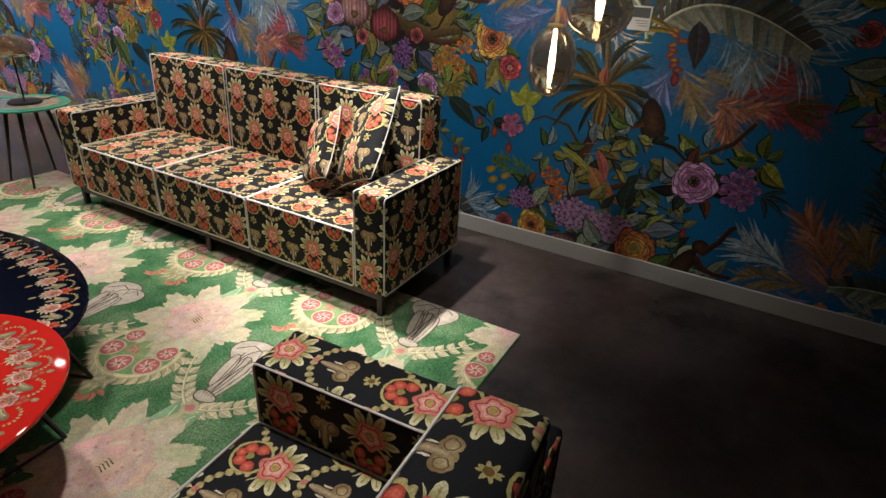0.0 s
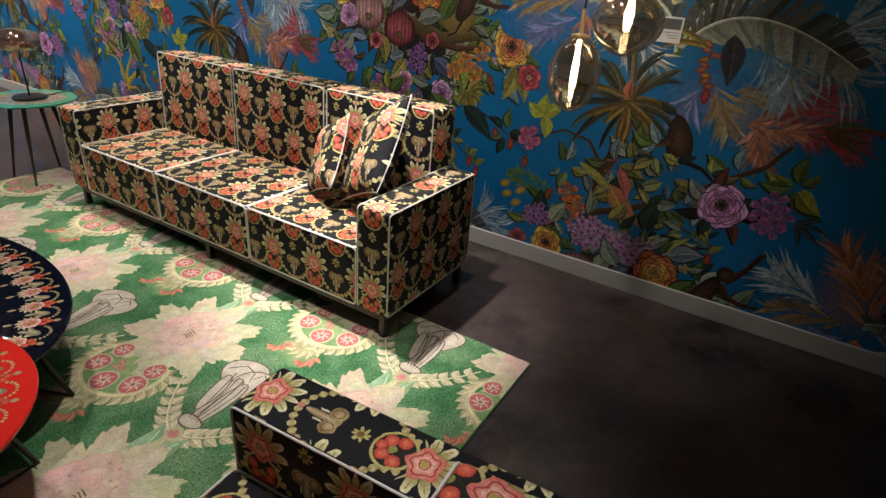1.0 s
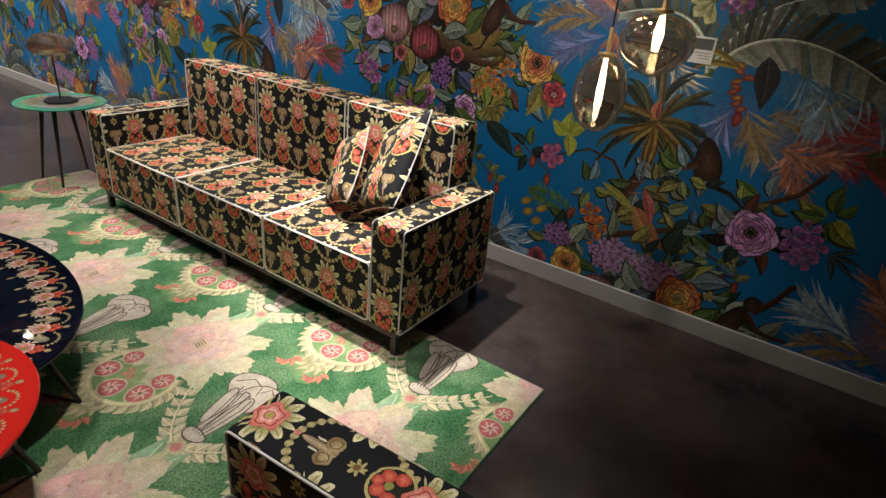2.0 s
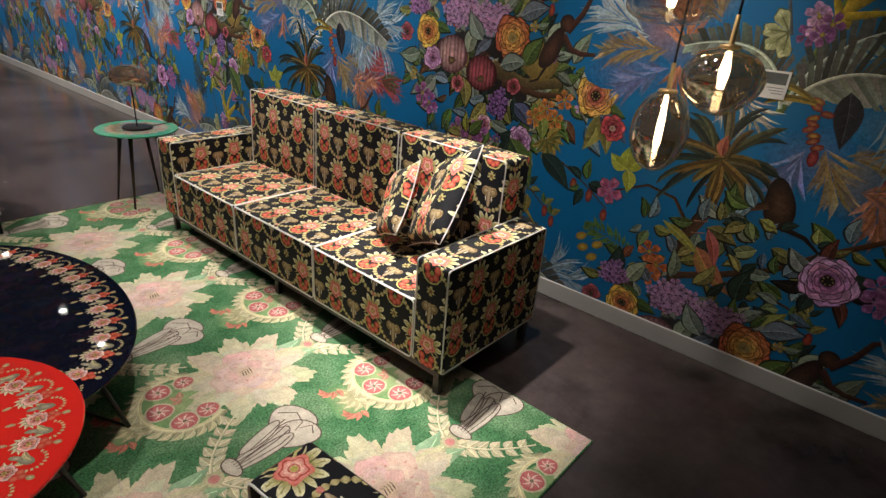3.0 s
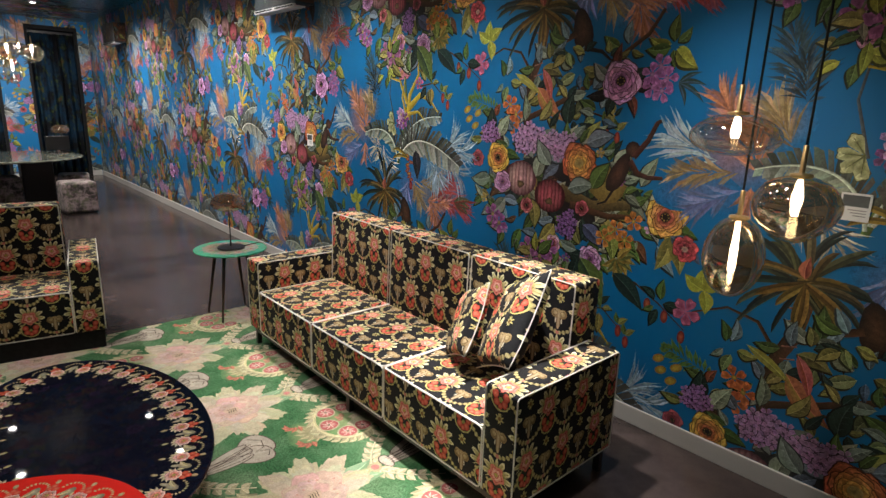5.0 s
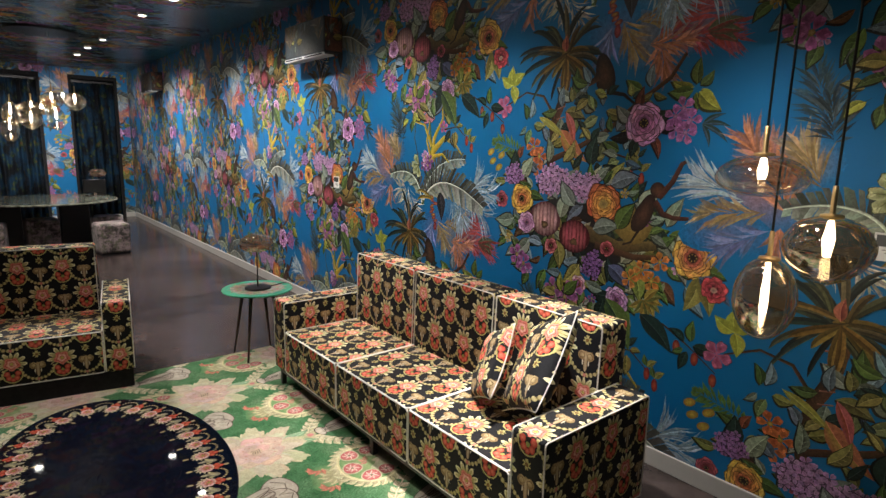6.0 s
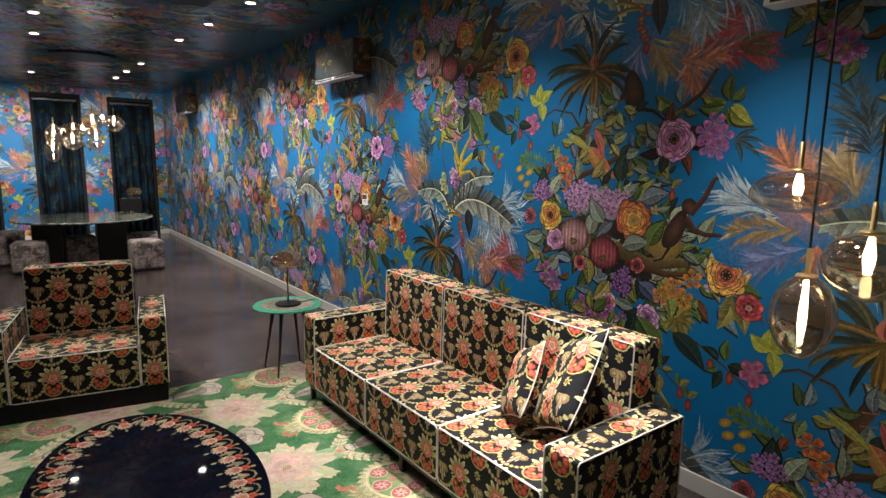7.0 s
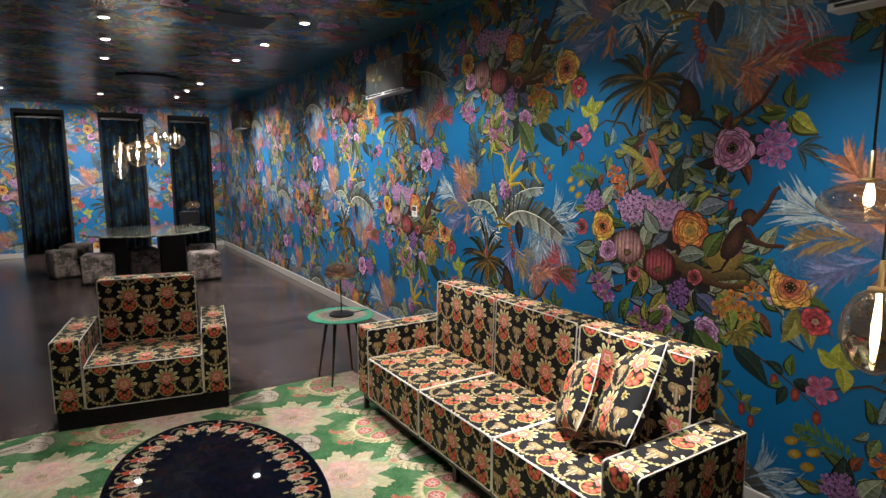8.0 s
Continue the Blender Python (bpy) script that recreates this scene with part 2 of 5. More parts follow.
FLOOR = floor_material()
CLOTH_P, CLOTH_Q = 0.262, 0.205     # the cloth's repeat across, and from row to row
FABRIC = fabric_material("flower_fabric")
PIPING = simple("white_piping", (0.72, 0.70, 0.64), 0.7, grain=300)
BLACK_METAL = simple("black_metal", (0.012, 0.011, 0.011), 0.4, 0.0, grain=120, rel=0.05)
PAPER_BLUE = (0.002, 0.160, 0.385)
BLUE = simple("blue_wallpaper", PAPER_BLUE, 0.5, grain=240, vary=0.10, rel=0.12, big=0.8)
PRINT = printed("wallpaper_print", 0.5, low=0.62, high=1.24)
CEIL_PRINT = printed("ceiling_print", 0.26, low=0.62, high=1.24)
CEIL_BLUE = simple("dark_ceiling_paper", (0.006, 0.115, 0.20), 0.27, grain=240, vary=0.15, rel=0.05, big=0.8)
BASE_PAINT = simple("white_skirting_paint", (0.54, 0.52, 0.48), 0.5, grain=60, vary=0.08)
PLAIN_WALL = simple("plain_dark_wall", (0.05, 0.07, 0.09), 0.7, vary=0.15)
# beige chosen light, so the unseen walls bounce light and brighten reflections
BOUNCE_WALL = simple("beige_bounce_wall", (0.34, 0.29, 0.24), 0.7, vary=0.15)
RUG_GREEN = rug_material()
RUG_PRINT = printed("rug_print", 0.95, 170.0, 0.76, 1.10, 0.8, 20.0, 0.17)
NAVY = simple("navy_lacquer", (0.005, 0.0055, 0.013), 0.03, grain=10, vary=0.1, rel=0, spread=0.01)
RED = simple("red_lacquer", (0.56, 0.020, 0.014), 0.035, grain=10, vary=0.06, rel=0, spread=0.01)
LACQUER_PRINT = printed("lacquer_print", 0.035, 300, 0.7, 1.1, 0.0)
BRASS = simple("brushed_brass", (0.60, 0.42, 0.19), 0.36, 1.0, grain=400, vary=0.1, rel=0.05)
CHROME = simple("copper_mirror", (0.62, 0.46, 0.44), 0.06, 1.0, grain=8, vary=0.06, rel=0)
SMOKE = glass("smoked_glass", (0.74, 0.70, 0.63), 0.012, 0.48, 0.014)
COPPER_GLASS = glass("copper_mirror_glass", (0.70, 0.48, 0.44), 0.03, 0.60, 0.10)
CLEAR = glass("clear_smoked_glass", (0.90, 0.88, 0.85), 0.01, 0.78, 0.012)
BULB = glow("bulb_glow", (1.0, 0.82, 0.56), 15.0)
WHITE_BULB = glow("white_bulb_glow", (1.0, 0.90, 0.76), 60.0)
SPOT_GLOW = glow("spot_glow", (1.0, 0.95, 0.86), 60.0)
WHITE_PLASTIC = simple("white_plastic", (0.72, 0.72, 0.70), 0.4, grain=90, vary=0.05, rel=0.02)
CASING = simple("grey_blue_casing_paper", (0.045, 0.055, 0.06), 0.5, grain=160, vary=0.3, rel=0.08, big=4)
MATT_BLACK = simple("matt_black_lining", (0.006, 0.006, 0.007), 0.9, rel=0.05)
DARK = simple("dark_slot", (0.02, 0.02, 0.02), 0.7)
GREEN_GLASS = simple("green_glass_rim", (0.07, 0.42, 0.24), 0.05, grain=12, vary=0.2, rel=0, spread=0.02)
CARD = simple("white_card", (0.75, 0.75, 0.73), 0.6, vary=0.05)
CARD_DARK = simple("dark_card_picture", (0.10, 0.11, 0.11), 0.6, vary=0.4)
CARD_GREY = simple("grey_card_lines", (0.25, 0.25, 0.25), 0.6)
VELVET = velvet_material()
CURTAIN = curtain_material()
CABLE = simple("black_cable", (0.01, 0.01, 0.01), 0.5, rel=0)


# ---- mesh helpers ----
def finish(name, bm, material, parent=None, label="", smooth=False):
    me = bpy.data.meshes.new(name)
    bm.to_mesh(me)
    bm.free()
    me.materials.append(material)
    if smooth:
        me.polygons.foreach_set("use_smooth", [True] * len(me.polygons))
    ob = new(name, me)
    if parent:
        ob.parent = parent
    if label:
        ob["label"] = label
    return ob


def part(name, bm, material, parent, label="", smooth=False):
    return finish(name, bm, material, parent, label, smooth)


def thing(name, x=0, y=0, z=0, turn=0, label="", category="", group="", kind=""):
    ob = new(name)
    ob.empty_display_size = 0.1
    ob.matrix_world = pose(x, y, z, 0, 0, turn)
    return tagged(ob, label, category, group, kind)


def box(x0, x1, y0, y1, z0, z1, bev=0.0, seg=2):
    bm = bmesh.new()
    bmesh.ops.create_cube(bm, size=1)
    bmesh.ops.transform(bm, verts=bm.verts, matrix=Matrix.Translation(((x0 + x1) / 2, (y0 + y1) / 2, (z0 + z1) / 2)) @ Matrix.Diagonal((x1 - x0, y1 - y0, z1 - z0, 1)))
    if bev:
        bmesh.ops.bevel(bm, geom=list(bm.edges), offset=bev, segments=seg, profile=0.5, affect="EDGES")
    return bm


def merge(*bms):
    out = bms[0]
    for b in bms[1:]:
        me = bpy.data.meshes.new("tmp")
        b.to_mesh(me)
        b.free()
        out.from_mesh(me)
        bpy.data.meshes.remove(me)
    return out


def lathe(profile, steps=48, sx=1.0, sy=1.0):
    """Turns a profile of (radius, z) round the z axis."""
    bm = bmesh.new()
    rings = []
    for r, z in profile:
        if r < 1e-6:
            rings.append([bm.verts.new((0, 0, z))])
        else:
            rings.append([bm.verts.new((sx * r * math.cos(2 * math.pi * i / steps), sy * r * math.sin(2 * math.pi * i / steps), z)) for i in range(steps)])
    for a, b in zip(rings, rings[1:]):
        for i in range(steps):
            j = (i + 1) % steps
            if len(a) == 1 and len(b) > 1:
                bm.faces.new((a[0], b[j], b[i]))
            elif len(b) == 1 and len(a) > 1:
                bm.faces.new((a[i], a[j], b[0]))
            elif len(a) > 1:
                bm.faces.new((a[i], a[j], b[j], b[i]))
    bmesh.ops.recalc_face_normals(bm, faces=bm.faces)
    return bm


def rod(p, q, r0, r1=None, steps=10):
    r1 = r0 if r1 is None else r1
    p, q = Vector(p), Vector(q)
    bm = bmesh.new()
    bmesh.ops.create_cone(bm, cap_ends=True, segments=steps, radius1=r0, radius2=r1, depth=(q - p).length)
    turn = (q - p).to_track_quat("Z", "Y").to_matrix().to_4x4()
    bmesh.ops.transform(bm, verts=bm.verts, matrix=Matrix.Translation((p + q) / 2) @ turn)
    return bm


def tube(points, r, steps=8, closed=False):
    """A round cord along points."""
    pts = [Vector(p) for p in points]
    bm = bmesh.new()
    rings, n = [], len(pts)
    for i, p in enumerate(pts):
        a = pts[i - 1] if i or closed else p
        b = pts[(i + 1) % n] if i < n - 1 or closed else p
        d = (b - a).normalized()
        side = d.cross(Vector((0.31, 0.17, 0.93))).normalized()
        up = side.cross(d)
        rings.append([bm.verts.new(p + r * (math.cos(2 * math.pi * k / steps) * side + math.sin(2 * math.pi * k / steps) * up)) for k in range(steps)])
    pairs = list(zip(rings, rings[1:])) + ([(rings[-1], rings[0])] if closed else [])
    for a, b in pairs:
        for k in range(steps):
            bm.faces.new((a[k], a[(k + 1) % steps], b[(k + 1) % steps], b[k]))
    bmesh.ops.recalc_face_normals(bm, faces=bm.faces)
    return bm


def upholstered(x0, x1, y0, y1, z0, z1, soft=0.012, puff=0.0, seed=0, cloth=None, along_y=False):
    """A cushion or a padded block: a box with rounded edges, slightly uneven. cloth: for faces across x, y, z the print's stretch and shift."""
    cloth = cloth or ((1, 0, 0),) * 3
    bm = bmesh.new()
    nx, ny, nz = (max(2, round(d / 0.06)) for d in (x1 - x0, y1 - y0, z1 - z0))
    bmesh.ops.create_cube(bm, size=1)
    bmesh.ops.transform(bm, verts=bm.verts, matrix=Matrix.Translation(((x0 + x1) / 2, (y0 + y1) / 2, (z0 + z1) / 2)) @ Matrix.Diagonal((x1 - x0, y1 - y0, z1 - z0, 1)))
    bmesh.ops.bevel(bm, geom=list(bm.edges), offset=soft, segments=3, profile=0.5, affect="EDGES")
    for axis, lo, hi, n in ((0, x0, x1, nx), (1, y0, y1, ny), (2, z0, z1, nz)):
        for i in range(1, n):
            no = Vector((0, 0, 0))
            no[axis] = 1
            co = Vector((0, 0, 0))
            co[axis] = lo + (hi - lo) * i / n
            bmesh.ops.bisect_plane(bm, geom=bm.verts[:] + bm.edges[:] + bm.faces[:], plane_co=co, plane_no=no)
    bm.normal_update()
    uv = bm.loops.layers.uv.verify()
    for f in bm.faces:
        n = f.normal
        a = max(range(3), key=lambda i: abs(n[i]))
        for l in f.loops:
            x, y, z = l.vert.co
            k, du, dv = cloth[a]
            if a == 2:
                l[uv].uv = (y * k + du, x - x0 + z1 + dv) if along_y else (x * k + du, y - y0 + z1 + dv)
            else:
                l[uv].uv = ((y if a == 0 else x) * k + du, z + dv)
    cx, cy, cz = (x0 + x1) / 2, (y0 + y1) / 2, (z0 + z1) / 2
    for vtx in bm.verts:
        a, b, c = 2 * (vtx.co.x - cx) / (x1 - x0), 2 * (vtx.co.y - cy) / (y1 - y0), 2 * (vtx.co.z - cz) / (z1 - z0)
        wob = noise.noise(vtx.co * 3.1 + Vector((seed * 7.3, 0, 0))) * 0.004
        fx, fy, fz = (1 - b * b) * (1 - c * c), (1 - a * a) * (1 - c * c), (1 - a * a) * (1 - b * b)
        vtx.co += Vector((a * fx, b * fy, c * fz)) * (puff + wob)
    return bm


def edge_cord(x0, x1, y0, y1, z0, z1, soft, faces):
    """Piping round the rim of some of a block's faces: '-x', '+z' and so on."""
    bms = []
    lo, hi = (x0, y0, z0), (x1, y1, z1)
    for f in faces:
        a = "xyz".index(f[1])
        p, q = [i for i in range(3) if i != a]
        level = (hi[a] - 0.002) if f[0] == "+" else (lo[a] + 0.002)
        e = 0.004
        pts = []
        corners = ((lo[p] + e, lo[q] + e, 1, 1), (hi[p] - e, lo[q] + e, -1, 1), (hi[p] - e, hi[q] - e, -1, -1), (lo[p] + e, hi[q] - e, 1, -1))
        for k, (cp, cq, sp, sq) in enumerate(corners):
            mid = (cp + sp * soft, cq + sq * soft)
            for s in range(5):
                ang = math.radians((180, 270, 0, 90)[k] + 22.5 * s)
                w = [0, 0, 0]
                w[a], w[p], w[q] = level, mid[0] + soft * math.cos(ang), mid[1] + soft * math.sin(ang)
                pts.append(w)
            nxt = corners[(k + 1) % 4]
            for s in range(1, 8):
                w = [0, 0, 0]
                w[a] = level
                w[p] = (cp + sp * (soft if k in (0, 2) else 0)) * (1 - s / 8) + (nxt[0] + nxt[2] * (soft if k in (0, 2) else 0)) * s / 8
                w[q] = (cq + sq * (soft if k in (1, 3) else 0)) * (1 - s / 8) + (nxt[1] + nxt[3] * (soft if k in (1, 3) else 0)) * s / 8
                w[a] += 0.0012 * noise.noise(Vector(w) * 9)
                pts.append(w)
        bms.append(tube(pts, 0.0034, 6, True))
    return merge(*bms)


# ---- printed patterns, drawn flat ----
class Print:
    """A flat drawing of coloured patches, each laid a hair above those that it covers."""

    def __init__(self, seed):
        self.patches, self.rng, self.shine = [], random.Random(seed), 1.45

    def fan(self, pts, inner, outer, heart=None):
        n = len(pts)
        heart = heart or (sum(p[0] for p in pts) / n, sum(p[1] for p in pts) / n)
        self.patches.append(([heart] + list(pts), [inner] + [outer] * n, [(0, 1 + i, 1 + (i + 1) % n) for i in range(n)]))

    def strip(self, left, right, ca, cb):
        n = len(left)
        self.patches.append((list(left) + list(right), [ca] * n + [cb] * n, [(i, i + 1, n + i + 1, n + i) for i in range(n - 1)]))

    def tint(self, c, amount=0.25):
        k = 1 + self.rng.uniform(-amount, amount)
        return tuple(max(0.0, min(1.0, v * k * (1 + self.rng.uniform(-0.08, 0.08)))) for v in c)

    def leaf(self, x, y, ang, long, wide, light, dark=None, bend=0.15, veins=0):
        dark = dark or tuple(v * 0.45 for v in light)
        ca, sa = math.cos(ang), math.sin(ang)

        def at(s, w):
            q = w + bend * long * math.sin(math.pi * s) * 0.6
            return (x + ca * s * long - sa * q, y + sa * s * long + ca * q)
        steps = [i / 8 for i in range(9)]
        half = [wide * math.sin(math.pi * s ** 0.8) * (1 - 0.25 * s) for s in steps]
        mid = [at(s, 0) for s in steps]
        self.strip([at(s, h) for s, h in zip(steps, half)], mid, self.tint(light, 0.12), self.tint(light, 0.12))
        self.strip(mid, [at(s, -h) for s, h in zip(steps, half)], dark, tuple(v * 0.8 for v in light))
        rib = tuple(min(1, v * 1.5 + 0.03) for v in light)
        self.strip([at(s, 0.025 * wide + 0.0006) for s in steps[:-1]], [at(s, -0.025 * wide - 0.0006) for s in steps[:-1]], rib, rib)
        for i in range(veins):
            s = (i + 1) / (veins + 1.5)
            h = wide * math.sin(math.pi * s ** 0.8) * 0.85
            for sign in (1, -1):
                a, b = at(s, 0), at(min(1, s + 0.13), sign * h)
                w = 0.0011
                self.patches.append(([(a[0], a[1] - w), (b[0], b[1]), (a[0], a[1] + w)], [rib] * 3, [(0, 1, 2)]))

    def petal(self, x, y, ang, r0, r1, half, inner, outer, rim=None):
        pts = []
        for i in range(9):
            s = -1 + 2 * i / 8
            a = ang + half * s
            r = r1 * (1 - 0.30 * abs(s) ** 2.6 + 0.05 * math.cos(7 * s + ang * 3))
            pts.append((x + r * math.cos(a), y + r * math.sin(a)))
        root = (x + r0 * math.cos(ang), y + r0 * math.sin(ang))
        if rim:
            big = [(x + (p[0] - x) * 1.05, y + (p[1] - y) * 1.05) for p in pts]
            self.fan([root] + big, rim, rim)
        self.fan([root] + pts, inner, outer, (x + 0.42 * r1 * math.cos(ang), y + 0.42 * r1 * math.sin(ang)))
        if r1 > 0.035:
            k = self.rng.uniform(-0.3, 0.3) * half
            glint = tuple(min(1, v * self.shine + 0.02) for v in outer)
            a0, a1 = ang + k - 0.35 * half, ang + k + 0.35 * half
            am = (a0 + a1) / 2
            self.fan([(x + 0.93 * r1 * math.cos(a0), y + 0.93 * r1 * math.sin(a0)), (x + 0.97 * r1 * math.cos(am), y + 0.97 * r1 * math.sin(am)), (x + 0.93 * r1 * math.cos(a1), y + 0.93 * r1 * math.sin(a1)), (x + 0.70 * r1 * math.cos(am), y + 0.70 * r1 * math.sin(am))], outer, glint)

    def rose(self, x, y, r, outer, inner, heart, rings=((1.0, 5), (0.86, 5), (0.70, 5), (0.55, 4), (0.41, 4))):
        """A cupped bloom: wide overlapping petals, light at the lip and dark at the root, round a dark heart."""
        turn = self.rng.uniform(0, 6)
        for k, (f, n) in enumerate(rings):
            s = k / max(1, len(rings) - 1)
            c = tuple(o * (1 - s) + i * s for o, i in zip(outer, inner))
            for i in range(n):
                a = turn + k * 0.75 + 2 * math.pi * i / n + self.rng.uniform(-0.15, 0.15)
                cc = self.tint(c, 0.18)
                self.petal(x, y, a, 0.0, r * f * self.rng.uniform(0.94, 1.05), 4.1 / n, tuple(v * 0.12 for v in cc), tuple(min(1, v * 1.42 + 0.02) for v in cc), tuple(v * 0.16 for v in c))
        self.disc(x, y, r * 0.25, r * 0.22, tuple(v * 0.4 for v in heart), heart, n=12)
        for i in range(7):
            a = i * 0.9
            self.disc(x + 0.17 * r * math.cos(a), y + 0.15 * r * math.sin(a), r * 0.035, r * 0.035, (0.62, 0.46, 0.14), (0.4, 0.25, 0.05), n=6)

    def haze(self, x, y, a, b, col, ground, turn=0.0):
        """A soft patch of colour that runs out into the ground colour."""
        k = tuple(0.62 * u + 0.38 * v for u, v in zip(col, ground))
        self.disc(x, y, a, b, k, ground, turn, 18, 0.16)

    def plume(self, x, y, ang, long, wide, col, ground, n=44, spread=0.55, thick=0.009):
        """Brushed strokes from a spine, their tips fading into the ground colour."""
        ca, sa = math.cos(ang), math.sin(ang)
        for i in range(n):
            s = self.rng.random()
            sign = 1 if i % 2 else -1
            px, py = x + ca * long * 0.75 * s, y + sa * long * 0.75 * s
            d = ang + sign * self.rng.uniform(0.15, 1.0) * spread * (1.5 - 0.9 * s)
            span = wide * self.rng.uniform(0.7, 1.35) * (0.75 + 0.5 * math.sin(math.pi * s))
            w = thick * self.rng.uniform(0.6, 1.4)
            c = self.tint(col, 0.35)
            if self.rng.random() < 0.22:
                c = tuple(min(1, v * 1.5 + 0.05) for v in c)
            tip = tuple(0.55 * u + 0.45 * v for u, v in zip(c, ground))
            mx, my = px + 0.6 * span * math.cos(d), py + 0.6 * span * math.sin(d)
            ex, ey = px + span * math.cos(d + sign * 0.1), py + span * math.sin(d + sign * 0.1)
            nx, ny = -math.sin(d) * w, math.cos(d) * w
            self.patches.append(([(px, py), (mx + nx, my + ny), (ex, ey), (mx - nx, my - ny)], [tuple(v * 0.75 for v in c), c, tip, tuple(v * 0.85 for v in c)], [(0, 1, 2, 3)]))

    def banana(self, p0, p1, p2, wide, light, n=20, flip=1):
        """A torn banana leaf along a bent rib: separate strips on both sides, one side in the light."""
        def at(s):
            return ((1 - s) ** 2 * p0[0] + 2 * s * (1 - s) * p1[0] + s * s * p2[0], (1 - s) ** 2 * p0[1] + 2 * s * (1 - s) * p1[1] + s * s * p2[1])
        spine = [at(i / n) for i in range(n + 1)]
        for side in (-flip, flip):
            for i in range(2, n):
                a, b = spine[i], spine[i + 1]
                d = math.atan2(b[1] - a[1], b[0] - a[0])
                s = i / n
                w = wide * (math.sin(math.pi * min(1, 0.12 + 0.84 * s)) ** 0.6) * self.rng.uniform(0.82, 1.1)
                q = d + side * self.rng.uniform(0.95, 1.15)
                c = self.tint(light, 0.25) if side == flip else tuple(v * 0.30 for v in self.tint(light, 0.3))
                if i % 4 == 1:
                    c = tuple(v * 0.55 for v in c)
                g = 0.96 if i % 3 else 0.80
                e0, e1 = (a[0] + w * math.cos(q), a[1] + w * math.sin(q)), (a[0] + (b[0] - a[0]) * g + w * math.cos(q), a[1] + (b[1] - a[1]) * g + w * math.sin(q))
                self.patches.append(([a, b, e1, e0], [tuple(v * 0.5 for v in c), tuple(v * 0.6 for v in c), c, tuple(v * 0.8 for v in c)], [(0, 1, 2, 3)]))
        self.stem(spine, 0.008, 0.003, tuple(min(1, v * 1.35 + 0.04) for v in light))

    def disc(self, x, y, a, b, inner, outer, turn=0.0, n=14, wob=0.0):
        pts = []
        for i in range(n):
            t = 2 * math.pi * i / n
            k = 1 + wob * math.sin(3 * t + x * 40)
            px, py = a * k * math.cos(t), b * k * math.sin(t)
            pts.append((x + px * math.cos(turn) - py * math.sin(turn), y + px * math.sin(turn) + py * math.cos(turn)))
        self.fan(pts, inner, outer)

    def blossom(self, x, y, r, col, heart=(0.55, 0.42, 0.08), n=5):
        turn = self.rng.uniform(0, 6)
        for i in range(n):
            c = self.tint(col, 0.2)
            self.petal(x, y, turn + 2 * math.pi * i / n, 0.1 * r, r, 2.5 / n, tuple(v * 0.6 for v in c), tuple(min(1, v * 1.3) for v in c))
        self.disc(x, y, r * 0.22, r * 0.22, heart, tuple(v * 0.4 for v in heart), n=8)

    def cluster(self, x, y, a, b, n, r, col):
        self.disc(x, y, a * 0.95, b * 0.95, tuple(v * 0.15 for v in col), tuple(v * 0.12 for v in col), n=16, wob=0.1)
        for i in range(n):
            f = math.sqrt((i + 0.5) / n)
            t = i * 2.39996
            self.blossom(x + a * f * math.cos(t), y + b * f * math.sin(t), r * self.rng.uniform(0.85, 1.15), col, tuple(v * 0.35 for v in col))

    def frond(self, x, y, ang, long, wide, col, n=16, bend=0.3, thin=0.10, tip=None):
        tip = tip or tuple(min(1, v * 1.4) for v in col)
        px, py, a = x, y, ang
        for i in range(n):
            s = i / n
            a = ang + bend * s
            px += math.cos(a) * long / n
            py += math.sin(a) * long / n
            span = wide * math.sin(math.pi * (0.15 + 0.8 * s)) * self.rng.uniform(0.8, 1.15)
            for sign in (1, -1):
                d = a + sign * (1.15 - 0.55 * s) + self.rng.uniform(-0.12, 0.12)
                w = thin * wide * self.rng.uniform(0.7, 1.2)
                nx, ny = -math.sin(d) * w, math.cos(d) * w
                ex, ey = px + span * math.cos(d), py + span * math.sin(d)
                mx, my = px + 0.5 * span * math.cos(d), py + 0.5 * span * math.sin(d)
                c = self.tint(col, 0.3)
                self.patches.append(([(px, py), (mx + nx, my + ny), (ex, ey), (mx - nx, my - ny)], [tuple(v * 0.6 for v in c), c, tip, c], [(0, 1, 2, 3)]))
        e = [(x + (px - x) * s, y + (py - y) * s) for s in (0, 0.5, 1)]
        self.strip([(p[0], p[1] + 0.0018) for p in e], [(p[0], p[1] - 0.0018) for p in e], col, col)

    def blade(self, x, y, ang, long, wide, light, droop=0.6):
        left, right = [], []
        px, py = x, y
        for i in range(8):
            s = i / 7
            a = ang + (-droop if math.cos(ang) > 0 else droop) * s * s
            w = wide * (0.35 + 1.3 * s) * (1 - s) ** 0.6 if s < 1 else 0
            left.append((px - math.sin(a) * w, py + math.cos(a) * w))
            right.append((px + math.sin(a) * w, py - math.cos(a) * w))
            px += math.cos(a) * long / 7
            py += math.sin(a) * long / 7
        mid = [((l[0] + r[0]) / 2, (l[1] + r[1]) / 2) for l, r in zip(left, right)]
        self.strip(left, mid, light, tuple(v * 0.7 for v in light))
        self.strip(mid, right, tuple(v * 0.25 for v in light), tuple(v * 0.45 for v in light))

    def stem(self, pts, w0, w1, col):
        left, right = [], []
        n = len(pts)
        for i, p in enumerate(pts):
            a, b = pts[max(0, i - 1)], pts[min(n - 1, i + 1)]
            d = math.hypot(b[0] - a[0], b[1] - a[1]) or 1
            w = w0 + (w1 - w0) * i / (n - 1)
            nx, ny = -(b[1] - a[1]) / d * w, (b[0] - a[0]) / d * w
            left.append((p[0] + nx, p[1] + ny))
            right.append((p[0] - nx, p[1] - ny))
